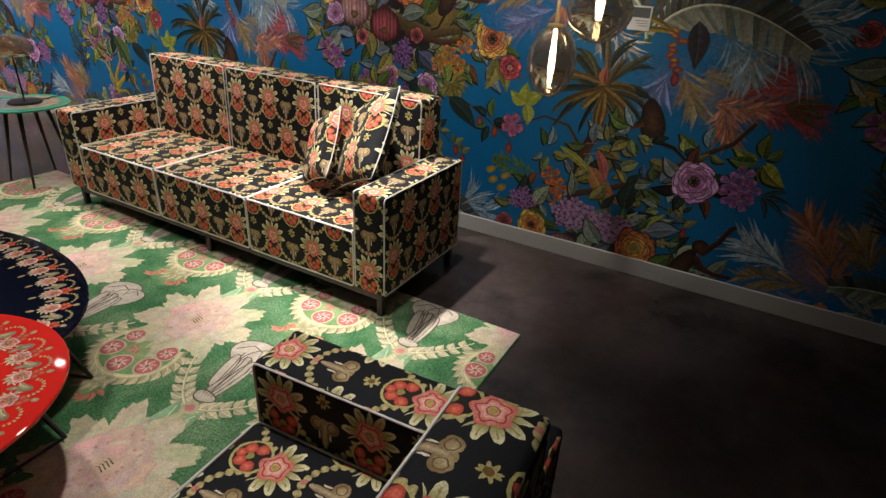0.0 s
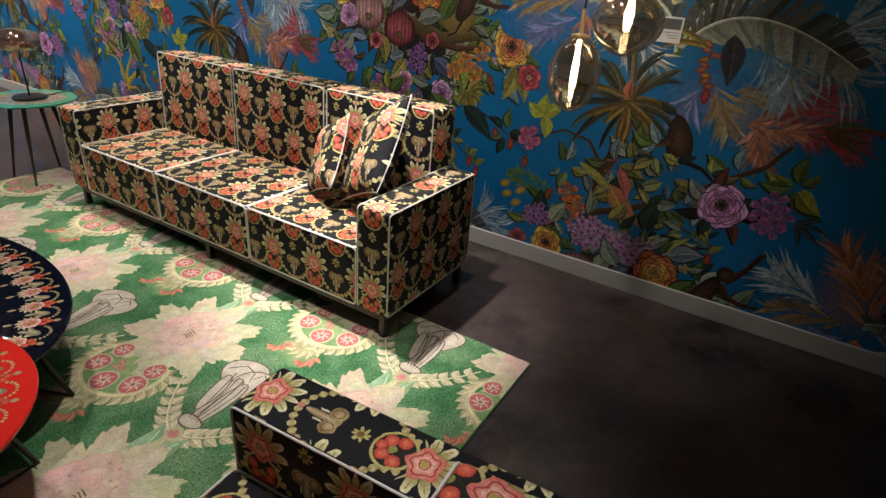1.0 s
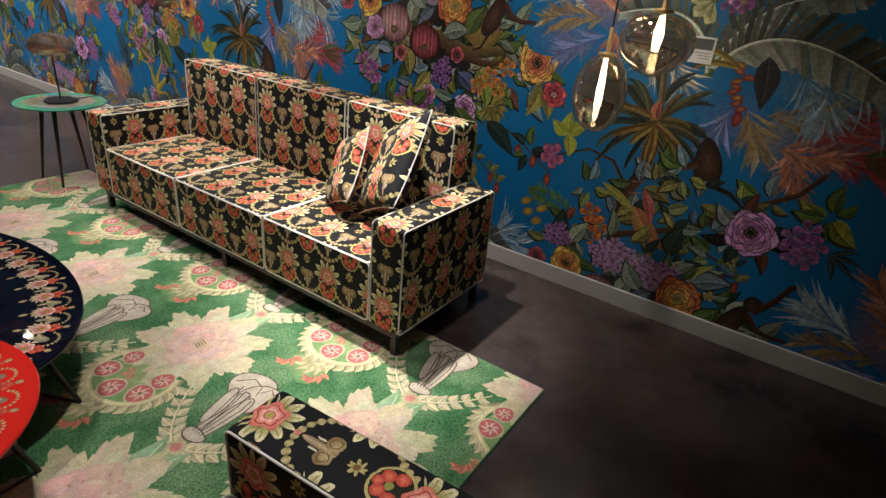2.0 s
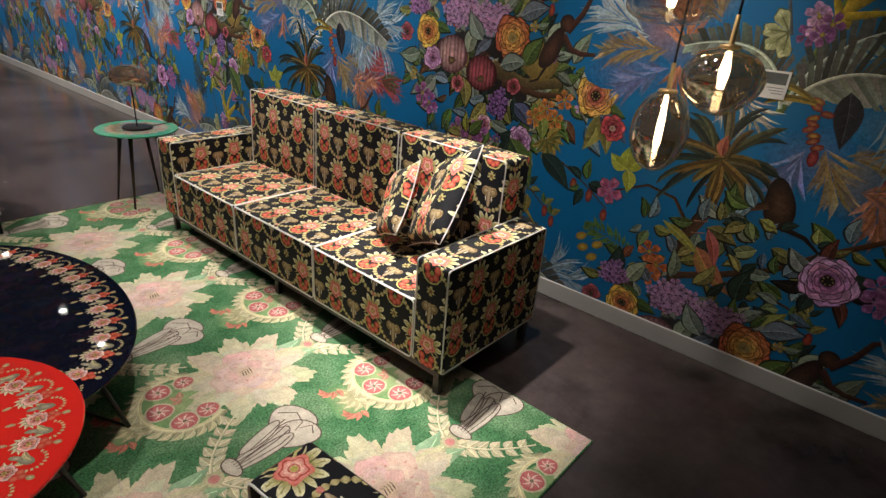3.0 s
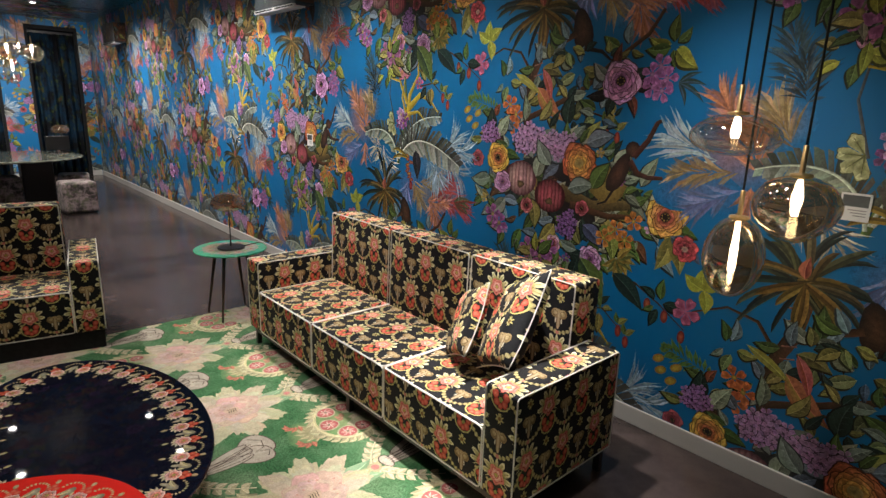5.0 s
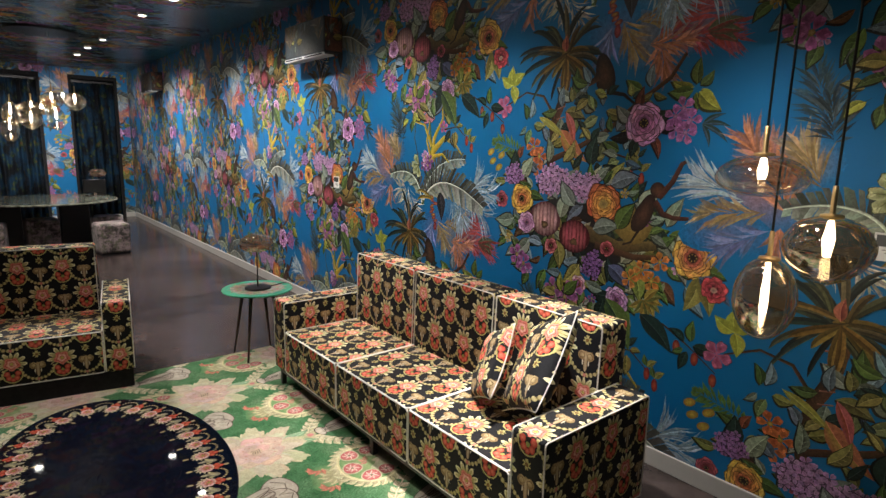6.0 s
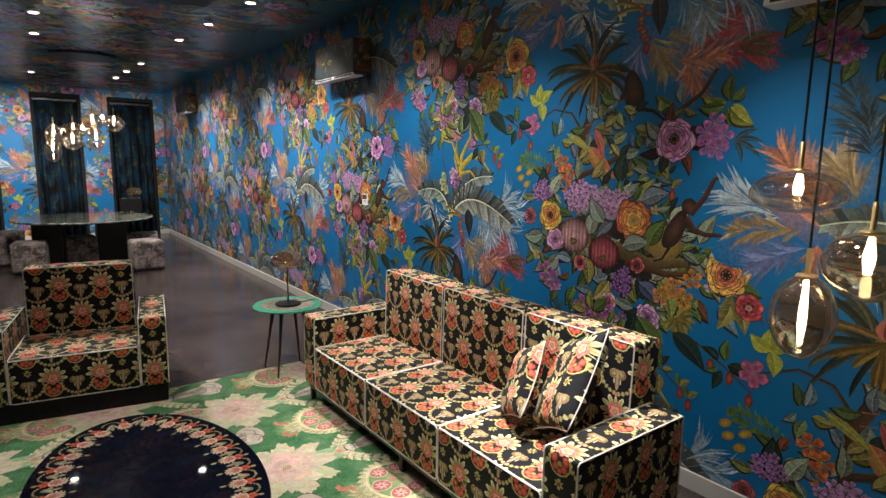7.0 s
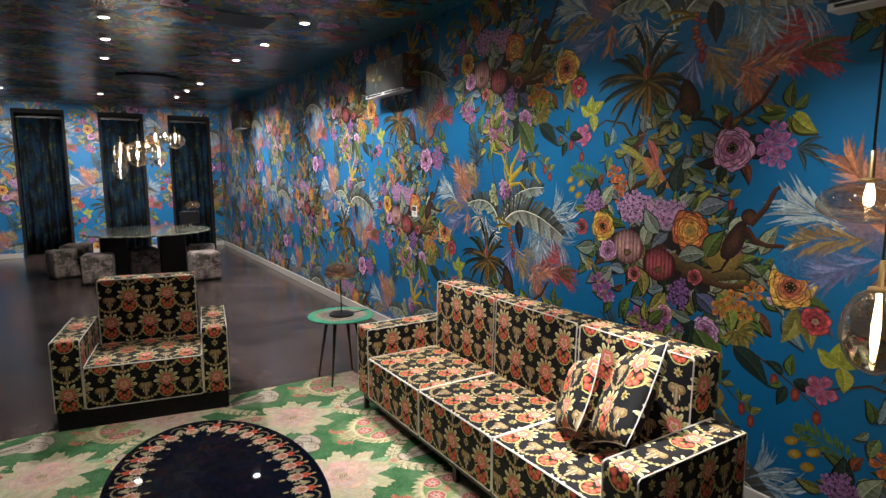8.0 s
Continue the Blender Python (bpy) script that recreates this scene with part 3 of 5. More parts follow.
        self.strip(left, right, tuple(min(1, v * 1.5) for v in col), tuple(v * 0.5 for v in col))

    def gourd(self, x, y, r, light, dark):
        self.disc(x, y, r * 1.03, r * 0.9, dark, tuple(v * 0.4 for v in dark), n=20)
        for i in (-3, 3, -2, 2, -1, 1, 0):
            s = i / 3.6
            c = self.tint(light, 0.2)
            self.disc(x + s * r * 0.82, y, r * 0.20 * math.sqrt(1 - 0.7 * s * s), r * 0.86 * math.sqrt(1 - 0.75 * s * s), tuple(min(1, v * 1.25) for v in c), tuple(0.25 * u + 0.2 * v for u, v in zip(dark, c)), n=14)
        self.disc(x, y - r * 0.3, r * 0.25, r * 0.2, (0.3, 0.2, 0.08), (0.1, 0.05, 0.03), n=8, wob=0.2)

    def moved(self, shifts):
        out = Print(0)
        for dx, dy in shifts:
            for pts, cols, faces in self.patches:
                out.patches.append(([(p[0] + dx, p[1] + dy) for p in pts], cols, faces))
        return out

    def mesh(self, name, x0, x1, y0, y1, place, step=0.000004, lift=0.00006):
        """Cuts the drawing to a rectangle and lays it into space with place(x, y, height)."""
        keep = []
        for pts, cols, faces in self.patches:
            xs, ys = [p[0] for p in pts], [p[1] for p in pts]
            if max(xs) > x0 and min(xs) < x1 and max(ys) > y0 and min(ys) < y1:
                keep.append((pts, cols, faces, (min(xs), max(xs), min(ys), max(ys))))
        n = len(keep)
        bb = np.array([k[3] for k in keep])
        level = np.zeros(n)
        for i in range(1, n):
            over = (bb[:i, 1] > bb[i, 0]) & (bb[:i, 0] < bb[i, 1]) & (bb[:i, 3] > bb[i, 2]) & (bb[:i, 2] < bb[i, 3])
            if over.any():
                level[i] = level[:i][over].max() + 1
        verts, cols, faces = [], [], []
        for (pts, cc, ff, _), lv in zip(keep, level):
            o = len(verts)
            verts += [(p[0], p[1], lift + step * lv) for p in pts]
            cols += cc
            faces += [tuple(o + i for i in f) for f in ff]
        me = bpy.data.meshes.new(name)
        me.from_pydata(verts, [], faces)
        at = me.color_attributes.new("print", "FLOAT_COLOR", "POINT")
        at.data.foreach_set("color", [v for c in cols for v in (*c, 1.0)])
        bm = bmesh.new()
        bm.from_mesh(me)
        for co, no in (((x0, 0, 0), (-1, 0, 0)), ((x1, 0, 0), (1, 0, 0)), ((0, y0, 0), (0, -1, 0)), ((0, y1, 0), (0, 1, 0))):
            bmesh.ops.bisect_plane(bm, geom=bm.verts[:] + bm.edges[:] + bm.faces[:], plane_co=co, plane_no=no, clear_outer=True)
        for f in bm.faces:
            if f.normal.z < 0:
                f.normal_flip()
        for v in bm.verts:
            v.co = place(*v.co)
        bm.to_mesh(me)
        bm.free()
        return me


# colours of the print
RUST, WINE, ROSE = (0.34, 0.075, 0.025), (0.17, 0.012, 0.02), (0.36, 0.07, 0.09)
LILAC, PURPLE, ORANGE = (0.48, 0.26, 0.46), (0.19, 0.06, 0.19), (0.46, 0.13, 0.035)
LEAFG, OLIVE, LIME, GREYG, DEEP = (0.11, 0.18, 0.04), (0.30, 0.27, 0.07), (0.40, 0.43, 0.06), (0.25, 0.29, 0.22), (0.02, 0.045, 0.035)
PALEB, STEEL, BROWN, DARKB = (0.22, 0.31, 0.36), (0.08, 0.13, 0.22), (0.085, 0.038, 0.018), (0.018, 0.010, 0.009)


def leaf_ring(p, x, y, r, n, cols, long, a0=0.0, a1=6.283, veins=3):
    for i in range(n):
        a = a0 + (a1 - a0) * (i + p.rng.uniform(-0.3, 0.3)) / max(1, n)
        c = p.tint(cols[i % len(cols)], 0.35)
        L = long * p.rng.uniform(0.65, 1.2)
        b = a + p.rng.uniform(-0.6, 0.6)
        bx, by, w, bend = x + r * math.cos(a), y + r * math.sin(a), L * p.rng.uniform(0.20, 0.30), p.rng.uniform(-0.25, 0.25)
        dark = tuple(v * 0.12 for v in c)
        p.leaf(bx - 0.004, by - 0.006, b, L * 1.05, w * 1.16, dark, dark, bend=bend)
        p.leaf(bx, by, b, L, w, c, tuple(v * 0.35 for v in c), bend=bend, veins=veins)


def wallpaper_motif():
    """One repeat of the wallpaper: bouquet, tree with palm, feathers, banana leaves and lilies. Across: to the viewer's right; up."""
    p = Print(11)
    R = p.rng
    G = PAPER_BLUE
    TAN, CORAL, CRIM, MIST, VIOLET = (0.36, 0.24, 0.09), (0.52, 0.20, 0.09), (0.46, 0.07, 0.06), (0.42, 0.50, 0.54), (0.16, 0.19, 0.38)
    # brushed plumes: orange, tan and grey-violet beside the banana plant, red and coral under it
    for x, y, a, b, c in ((-1.36, 2.76, 0.20, 0.26, CORAL), (-1.22, 2.88, 0.15, 0.15, TAN), (-1.50, 2.56, 0.22, 0.13, VIOLET), (-0.26, 2.28, 0.26, 0.16, CORAL), (-0.50, 2.28, 0.20, 0.18, TAN), (-0.66, 2.30, 0.16, 0.15, VIOLET), (-0.36, 2.48, 0.22, 0.13, (0.20, 0.34, 0.44))):
        p.haze(x, y, a, b, c, G)
    for x, y, a, L, w, c, n in ((-1.42, 2.70, 2.75, 0.30, 0.17, MIST, 34), (-1.24, 2.66, 1.95, 0.34, 0.17, CORAL, 56), (-1.34, 2.84, 2.2, 0.20, 0.14, CORAL, 30), (-1.12, 2.78, 2.1, 0.22, 0.15, TAN, 44), (-1.32, 2.66, 3.25, 0.36, 0.13, TAN, 34), (-1.30, 2.58, 3.6, 0.28, 0.13, VIOLET, 36), (-1.26, 2.60, 4.6, 0.16, 0.10, CORAL, 24),
                               (-0.62, 2.36, 5.2, 0.22, 0.14, TAN, 40), (-0.55, 2.34, 0.1, 0.26, 0.15, TAN, 40), (-0.68, 2.34, 4.4, 0.18, 0.13, VIOLET, 34), (-0.42, 2.24, 0.55, 0.30, 0.16, CRIM, 52), (-0.30, 2.26, -0.25, 0.30, 0.14, CRIM, 50), (-0.40, 2.24, -1.3, 0.20, 0.12, CORAL, 36), (-0.46, 2.22, 0.0, 0.24, 0.12, CORAL, 36), (-0.14, 2.30, -0.7, 0.12, 0.13, CRIM, 24)):
        p.plume(x, y, a, L, w, c, G, n)
    for a in (-0.45, -0.15, 0.2):
        p.leaf(-0.16, 2.25, a, 0.17, 0.030, (0.10, 0.12, 0.06), (0.30, 0.02, 0.03), 0.1, 3)
    # dark fir-like plume
    p.plume(-1.12, 2.98, 1.85, 0.36, 0.11, (0.05, 0.09, 0.10), G, 60, 0.9, 0.006)
    p.plume(-1.10, 2.96, 1.75, 0.22, 0.11, (0.02, 0.035, 0.04), G, 36, 0.9, 0.006)
    # trunk and branches
    p.stem([(-0.97, 2.14), (-0.99, 1.98), (-1.05, 1.84), (-1.07, 1.63), (-1.02, 1.45)], 0.034, 0.024, BROWN)
    for k in range(7):
        y = 2.10 - 0.06 * k
        p.stem([(-1.03, y), (-0.97, y + 0.015)], 0.004, 0.003, (0.28, 0.12, 0.08))
    p.stem([(-1.06, 1.62), (-0.86, 1.70), (-0.66, 1.80), (-0.50, 1.93), (-0.32, 2.05), (-0.25, 2.16)], 0.018, 0.009, BROWN)
    p.stem([(-1.04, 1.87), (-1.14, 2.00), (-1.28, 2.03), (-1.44, 1.96)], 0.010, 0.004, BROWN)
    p.stem([(-0.86, 1.66), (-0.70, 1.69), (-0.50, 1.64), (-0.40, 1.60)], 0.008, 0.003, BROWN)
    p.stem([(-0.82, 2.46), (-0.76, 2.68), (-0.71, 2.90), (-0.74, 3.10), (-0.70, 3.28)], 0.016, 0.007, LEAFG)
    p.stem([(-0.86, 2.76), (-0.93, 2.98), (-0.90, 3.22)], 0.007, 0.004, (0.08, 0.09, 0.10))
    # pale and blue-white needle sprays
    for x, y, a, L in ((-1.01, 2.60, 4.4, 0.16), (-1.03, 2.58, 3.2, 0.12), (-0.98, 2.52, 5.3, 0.13)):
        p.plume(x, y, a, L, 0.13, (0.52, 0.50, 0.40), (0.06, 0.10, 0.10), 26, 1.0, 0.005)
    for x, y, a, L in ((-0.46, 2.54, -1.0, 0.20), (-0.36, 2.52, -1.35, 0.18), (-0.28, 2.54, -0.5, 0.24), (-0.24, 2.58, 0.15, 0.22), (-0.26, 2.60, 0.8, 0.14)):
        p.plume(x, y, a, L, 0.15, (0.30, 0.40, 0.46), G, 36, 0.7, 0.006)
    # banana leaves
    p.banana((-0.81, 2.50), (-0.72, 2.84), (-0.32, 2.83), 0.10, (0.34, 0.40, 0.36), 22, -1)
    p.banana((-0.80, 2.50), (-0.62, 2.80), (-0.12, 2.50), 0.15, (0.42, 0.44, 0.36), 24, -1)
    p.banana((-0.82, 2.48), (-0.88, 2.80), (-1.26, 2.68), 0.10, (0.40, 0.47, 0.36), 20, 1)
    # hanging red blooms and a black leaf
    p.leaf(-0.60, 2.58, -1.45, 0.22, 0.055, (0.03, 0.03, 0.04), (0.012, 0.012, 0.014), 0.05, 4)
    for i in range(9):
        p.disc(-0.67 + R.uniform(-0.028, 0.028), 2.53 - 0.022 * i, 0.026, 0.014, CORAL if i % 3 else (0.55, 0.33, 0.06), WINE, R.uniform(-0.6, 0.6), 10)
    p.disc(-0.65, 2.31, 0.020, 0.035, (0.48, 0.09, 0.08), WINE)
    for a in (2.6, 3.0):
        p.blade(-0.70, 2.52, a, 0.20, 0.020, (0.46, 0.32, 0.05), 1.2)
    # palm head: broad olive and tan blades with dark sides
    for reach, cols, n, span in ((0.40, (DEEP, (0.07, 0.09, 0.06), (0.03, 0.05, 0.05)), 15, 5.0), (0.34, ((0.15, 0.16, 0.08), (0.04, 0.06, 0.05), (0.18, 0.15, 0.07)), 11, 4.4), (0.26, ((0.20, 0.13, 0.04), (0.12, 0.13, 0.06), (0.32, 0.21, 0.05)), 8, 5.6)):
        for i in range(n):
            a = 1.57 - span / 2 + span * i / (n - 1) + R.uniform(-0.2, 0.2)
            p.blade(-0.99 + R.uniform(-0.03, 0.03), 2.23 + R.uniform(-0.03, 0.03), a, reach * R.uniform(0.65, 1.05), R.uniform(0.016, 0.028), p.tint(cols[i % 3], 0.35), R.uniform(0.4, 1.5))
    for i in range(6):
        p.blade(-0.98, 2.22, 3.4 + 2.5 * i / 5 + R.uniform(-0.15, 0.15), R.uniform(0.16, 0.26), 0.026, p.tint((0.30, 0.18, 0.04), 0.25), 0.5)
    p.leaf(-0.99, 2.24, 1.5, 0.10, 0.028, (0.46, 0.14, 0.08), WINE)
    # a plain brown shape beside the palm
    p.disc(-0.71, 2.09, 0.062, 0.115, (0.13, 0.06, 0.03), DARKB, 0.25, 18, 0.06)
    p.stem([(-0.68, 2.00), (-0.58, 1.98), (-0.50, 1.92), (-0.47, 2.00)], 0.012, 0.005, DARKB)
    p.stem([(-0.75, 2.08), (-0.84, 2.04), (-0.88, 2.06)], 0.018, 0.012, BROWN)
    # yellow blades and lilies on top
    for pts, w in ((((-0.70, 2.80), (-0.68, 2.98), (-0.58, 3.12), (-0.60, 3.30)), 0.024), (((-0.69, 2.88), (-0.56, 2.98), (-0.44, 2.94), (-0.36, 2.86)), 0.026), (((-0.71, 2.92), (-0.80, 3.08), (-0.95, 3.11)), 0.018), (((-0.70, 2.84), (-0.58, 2.86), (-0.50, 2.80)), 0.016), (((-0.72, 2.84), (-0.77, 2.96), (-0.74, 3.10)), 0.014)):
        p.stem(pts, w, 0.004, (0.50, 0.36, 0.03))
    for a in (2.2, 3.1, 3.9, 4.7):
        p.petal(-0.87, 2.77, a, 0.0, 0.095, 0.42, (0.20, 0.22, 0.07), (0.46, 0.47, 0.24), (0.06, 0.08, 0.03))
        p.stem([(-0.87, 2.77), (-0.87 + 0.08 * math.cos(a), 2.77 + 0.08 * math.sin(a))], 0.004, 0.001, (0.16, 0.17, 0.06))
    for k in range(7):
        p.blossom(-0.78 + R.uniform(-0.05, 0.05), 2.80 + R.uniform(-0.05, 0.05), 0.045, LILAC if k % 2 else PURPLE)
    for a in (0.4, 1.3, 2.2, 3.2, 4.4, 5.4):
        p.petal(-0.76, 3.19, a, 0.0, 0.105, 0.5, CORAL, (0.50, 0.16, 0.26), (0.16, 0.03, 0.06))
    p.disc(-0.76, 3.19, 0.03, 0.03, (0.56, 0.30, 0.05), ORANGE)
    p.rose(-0.92, 3.24, 0.085, LILAC, ROSE, DARKB), p.rose(-0.55, 3.32, 0.075, LILAC, PURPLE, DARKB)
    p.blossom(-0.57, 3.06, 0.045, (0.44, 0.10, 0.24))
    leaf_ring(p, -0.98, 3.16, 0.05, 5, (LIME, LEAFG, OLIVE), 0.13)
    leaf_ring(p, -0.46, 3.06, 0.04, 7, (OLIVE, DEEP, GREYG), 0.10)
    p.stem([(-0.56, 3.04), (-0.42, 3.06), (-0.30, 2.97)], 0.006, 0.003, BROWN)
    for x, y in ((-0.31, 2.96), (-0.26, 2.91), (-0.51, 1.575), (-0.44, 1.54)):
        p.leaf(x, y + 0.04, 1.9, 0.07, 0.02, LEAFG), p.leaf(x, y + 0.04, 0.7, 0.07, 0.02, OLIVE)
        p.disc(x, y, 0.018, 0.036, (0.58, 0.11, 0.05), WINE)
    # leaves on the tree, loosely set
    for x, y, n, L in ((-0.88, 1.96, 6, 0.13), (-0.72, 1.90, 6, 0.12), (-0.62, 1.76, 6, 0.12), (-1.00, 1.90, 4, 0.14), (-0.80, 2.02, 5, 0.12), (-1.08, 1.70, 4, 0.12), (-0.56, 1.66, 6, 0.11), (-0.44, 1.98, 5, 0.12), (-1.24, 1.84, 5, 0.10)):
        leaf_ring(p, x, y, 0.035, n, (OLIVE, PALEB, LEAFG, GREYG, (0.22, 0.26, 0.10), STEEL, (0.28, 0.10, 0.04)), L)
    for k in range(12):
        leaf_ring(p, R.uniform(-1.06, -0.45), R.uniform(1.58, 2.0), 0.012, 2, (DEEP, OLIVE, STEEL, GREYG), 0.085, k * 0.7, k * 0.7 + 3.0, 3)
    # slim rust and lime shape on the branch
    p.leaf(-1.17, 1.88, -0.55, 0.26, 0.026, (0.36, 0.34, 0.06), OLIVE, 0.05, 0)
    p.leaf(-0.99, 1.80, -0.75, 0.27, 0.055, (0.50, 0.16, 0.07), (0.42, 0.30, 0.06), -0.1, 2)
    p.leaf(-0.96, 1.90, -1.2, 0.20, 0.030, (0.50, 0.12, 0.12), RUST, 0.1, 0)
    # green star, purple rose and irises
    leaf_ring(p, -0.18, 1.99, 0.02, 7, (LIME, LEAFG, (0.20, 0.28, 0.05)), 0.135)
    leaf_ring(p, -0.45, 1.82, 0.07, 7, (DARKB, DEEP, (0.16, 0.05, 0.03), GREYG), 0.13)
    p.rose(-0.45, 1.83, 0.112, (0.50, 0.26, 0.46), (0.34, 0.12, 0.28), DARKB)
    for x, y in ((-0.24, 1.90), (-0.20, 1.84), (-0.27, 1.80), (-0.22, 1.78), (-0.28, 1.86)):
        p.blossom(x, y, 0.058, (0.30, 0.11, 0.28), LILAC)
    for a, L in ((-0.1, 0.14), (-0.6, 0.16), (0.4, 0.12), (-1.2, 0.12)):
        p.leaf(-0.14, 1.82, a, L, 0.014, DEEP, STEEL)
    # lime leaves and pink bloom on the twig
    for a in (0.6, 1.6, 2.6, -1.4):
        p.leaf(-1.40, 2.08, a, 0.12, 0.040, LIME, (0.30, 0.32, 0.04), veins=2)
    for a in (1.2, 2.4, 3.6, 4.8, 6.0):
        p.petal(-1.47, 1.95, a, 0.0, 0.070, 0.55, (0.30, 0.05, 0.12), (0.52, 0.15, 0.26), (0.12, 0.02, 0.04))
    # fern, small orange blooms, yellow buds
    p.frond(-1.30, 1.66, 2.75, 0.26, 0.09, (0.11, 0.20, 0.05), n=12, thin=0.14)
    leaf_ring(p, -1.32, 1.60, 0.03, 5, (OLIVE, (0.34, 0.10, 0.04), LEAFG), 0.11)
    for x, y in ((-1.20, 1.70), (-1.18, 1.58), (-1.15, 1.64)):
        p.blossom(x, y, 0.060, (0.52, 0.14, 0.04))
    for x, y in ((-1.56, 1.60), (-1.50, 1.56), (-1.48, 1.64), (-1.58, 1.66)):
        p.disc(x, y, 0.034, 0.022, (0.62, 0.42, 0.05), (0.34, 0.18, 0.03), 0.5)
    # bouquet: leaves first
    p.disc(-0.85, 1.20, 0.40, 0.20, DARKB, (0.02, 0.02, 0.02), -0.2, 24, 0.12)
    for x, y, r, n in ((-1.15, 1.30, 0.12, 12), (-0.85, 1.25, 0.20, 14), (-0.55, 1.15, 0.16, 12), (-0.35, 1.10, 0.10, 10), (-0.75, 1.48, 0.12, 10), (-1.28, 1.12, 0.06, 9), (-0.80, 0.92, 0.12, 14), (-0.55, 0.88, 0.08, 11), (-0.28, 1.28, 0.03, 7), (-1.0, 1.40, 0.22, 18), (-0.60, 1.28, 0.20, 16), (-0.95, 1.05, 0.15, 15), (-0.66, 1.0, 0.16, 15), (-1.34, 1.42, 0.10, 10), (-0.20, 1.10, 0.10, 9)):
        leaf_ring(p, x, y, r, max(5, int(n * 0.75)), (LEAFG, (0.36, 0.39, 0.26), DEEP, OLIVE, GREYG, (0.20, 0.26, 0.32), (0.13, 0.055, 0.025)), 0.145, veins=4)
    p.stem([(-0.78, 1.22), (-0.55, 1.16), (-0.32, 1.20)], 0.045, 0.024, (0.12, 0.085, 0.03))
    p.stem([(-0.70, 1.15), (-0.45, 1.12), (-0.30, 1.14)], 0.022, 0.012, BROWN)
    p.disc(-0.46, 1.30, 0.13, 0.10, (0.36, 0.26, 0.07), (0.20, 0.13, 0.03), 0.5, 16, 0.1)
    for k in range(34):
        a = 2 * math.pi * k / 34 + R.uniform(-0.1, 0.1)
        bx, by = -0.78 + 0.56 * math.cos(a) * R.uniform(0.75, 1.1), 1.16 + 0.36 * math.sin(a) * R.uniform(0.75, 1.1)
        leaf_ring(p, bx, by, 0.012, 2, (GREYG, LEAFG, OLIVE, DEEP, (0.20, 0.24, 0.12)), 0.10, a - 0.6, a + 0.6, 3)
        if k % 3 == 0:
            p.blossom(bx, by, R.uniform(0.024, 0.040), (ROSE, LILAC, (0.45, 0.30, 0.08), PURPLE)[k % 4])
    # plain dark brown shapes over the log
    p.disc(-0.41, 1.36, 0.050, 0.115, (0.11, 0.05, 0.03), DARKB, -0.45, 18, 0.05)
    p.disc(-0.34, 1.49, 0.042, 0.042, (0.14, 0.06, 0.03), DARKB, 0, 14)
    p.stem([(-0.35, 1.43), (-0.30, 1.37), (-0.24, 1.355), (-0.16, 1.36)], 0.018, 0.009, (0.08, 0.03, 0.02))
    p.stem([(-0.33, 1.45), (-0.26, 1.54), (-0.22, 1.63), (-0.20, 1.64)], 0.016, 0.009, (0.08, 0.03, 0.02))
    p.stem([(-0.43, 1.27), (-0.47, 1.20), (-0.52, 1.18)], 0.008, 0.004, DARKB)
    p.cluster(-1.03, 1.50, 0.13, 0.085, 22, 0.030, LILAC), p.cluster(-0.80, 1.48, 0.11, 0.075, 18, 0.030, LILAC)
    p.cluster(-1.36, 1.52, 0.075, 0.07, 14, 0.024, (0.34, 0.16, 0.36)), p.cluster(-0.71, 1.03, 0.07, 0.08, 13, 0.024, (0.26, 0.12, 0.34))
    p.gourd(-1.08, 1.26, 0.120, (0.56, 0.34, 0.31), (0.30, 0.10, 0.12)), p.gourd(-0.85, 1.18, 0.110, (0.46, 0.10, 0.12), (0.18, 0.02, 0.03))
    p.rose(-0.66, 1.39, 0.118, (0.44, 0.09, 0.03), (0.56, 0.27, 0.05), (0.50, 0.36, 0.12))
    p.rose(-1.28, 1.37, 0.094, (0.60, 0.36, 0.05), (0.44, 0.11, 0.03), DARKB), p.rose(-1.46, 1.35, 0.055, ROSE, WINE, DARKB)
    p.rose(-1.23, 1.22, 0.070, LILAC, (0.35, 0.14, 0.28), PURPLE), p.rose(-0.53, 0.86, 0.075, LILAC, (0.30, 0.12, 0.26), PURPLE)
    for x, y, a, c in ((-0.96, 1.28, 1.2, (0.36, 0.40, 0.28)), (-1.20, 1.12, 3.9, GREYG), (-0.72, 1.24, 0.2, (0.24, 0.30, 0.26)), (-0.98, 1.14, 4.9, OLIVE), (-0.56, 1.26, 1.0, LEAFG), (-0.86, 1.36, 2.2, (0.30, 0.36, 0.30)), (-1.34, 1.24, 3.3, GREYG), (-0.62, 1.50, 0.3, (0.22, 0.28, 0.34)), (-0.80, 1.02, 4.0, (0.44, 0.38, 0.09)), (-0.60, 1.05, 5.6, (0.10, 0.12, 0.22)), (-0.44, 1.05, 5.0, (0.26, 0.33, 0.07))):
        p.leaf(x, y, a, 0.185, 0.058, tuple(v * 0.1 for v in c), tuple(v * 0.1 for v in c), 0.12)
        p.leaf(x, y, a, 0.175, 0.050, c, tuple(v * 0.4 for v in c), 0.12, 5)
    for x, y in ((-0.39, 1.06), (-0.29, 1.12), (-0.46, 1.0), (-0.33, 1.01)):
        p.blossom(x, y, 0.054, (0.44, 0.16, 0.035))
    p.rose(-0.12, 1.17, 0.112, (0.60, 0.36, 0.06), (0.42, 0.09, 0.05), DARKB)
    for a in (-1.9, -1.2, -0.6):
        p.leaf(-0.08, 1.08, a, 0.20, 0.05, (STEEL, OLIVE, (0.15, 0.2, 0.27))[int(-a)], veins=4)
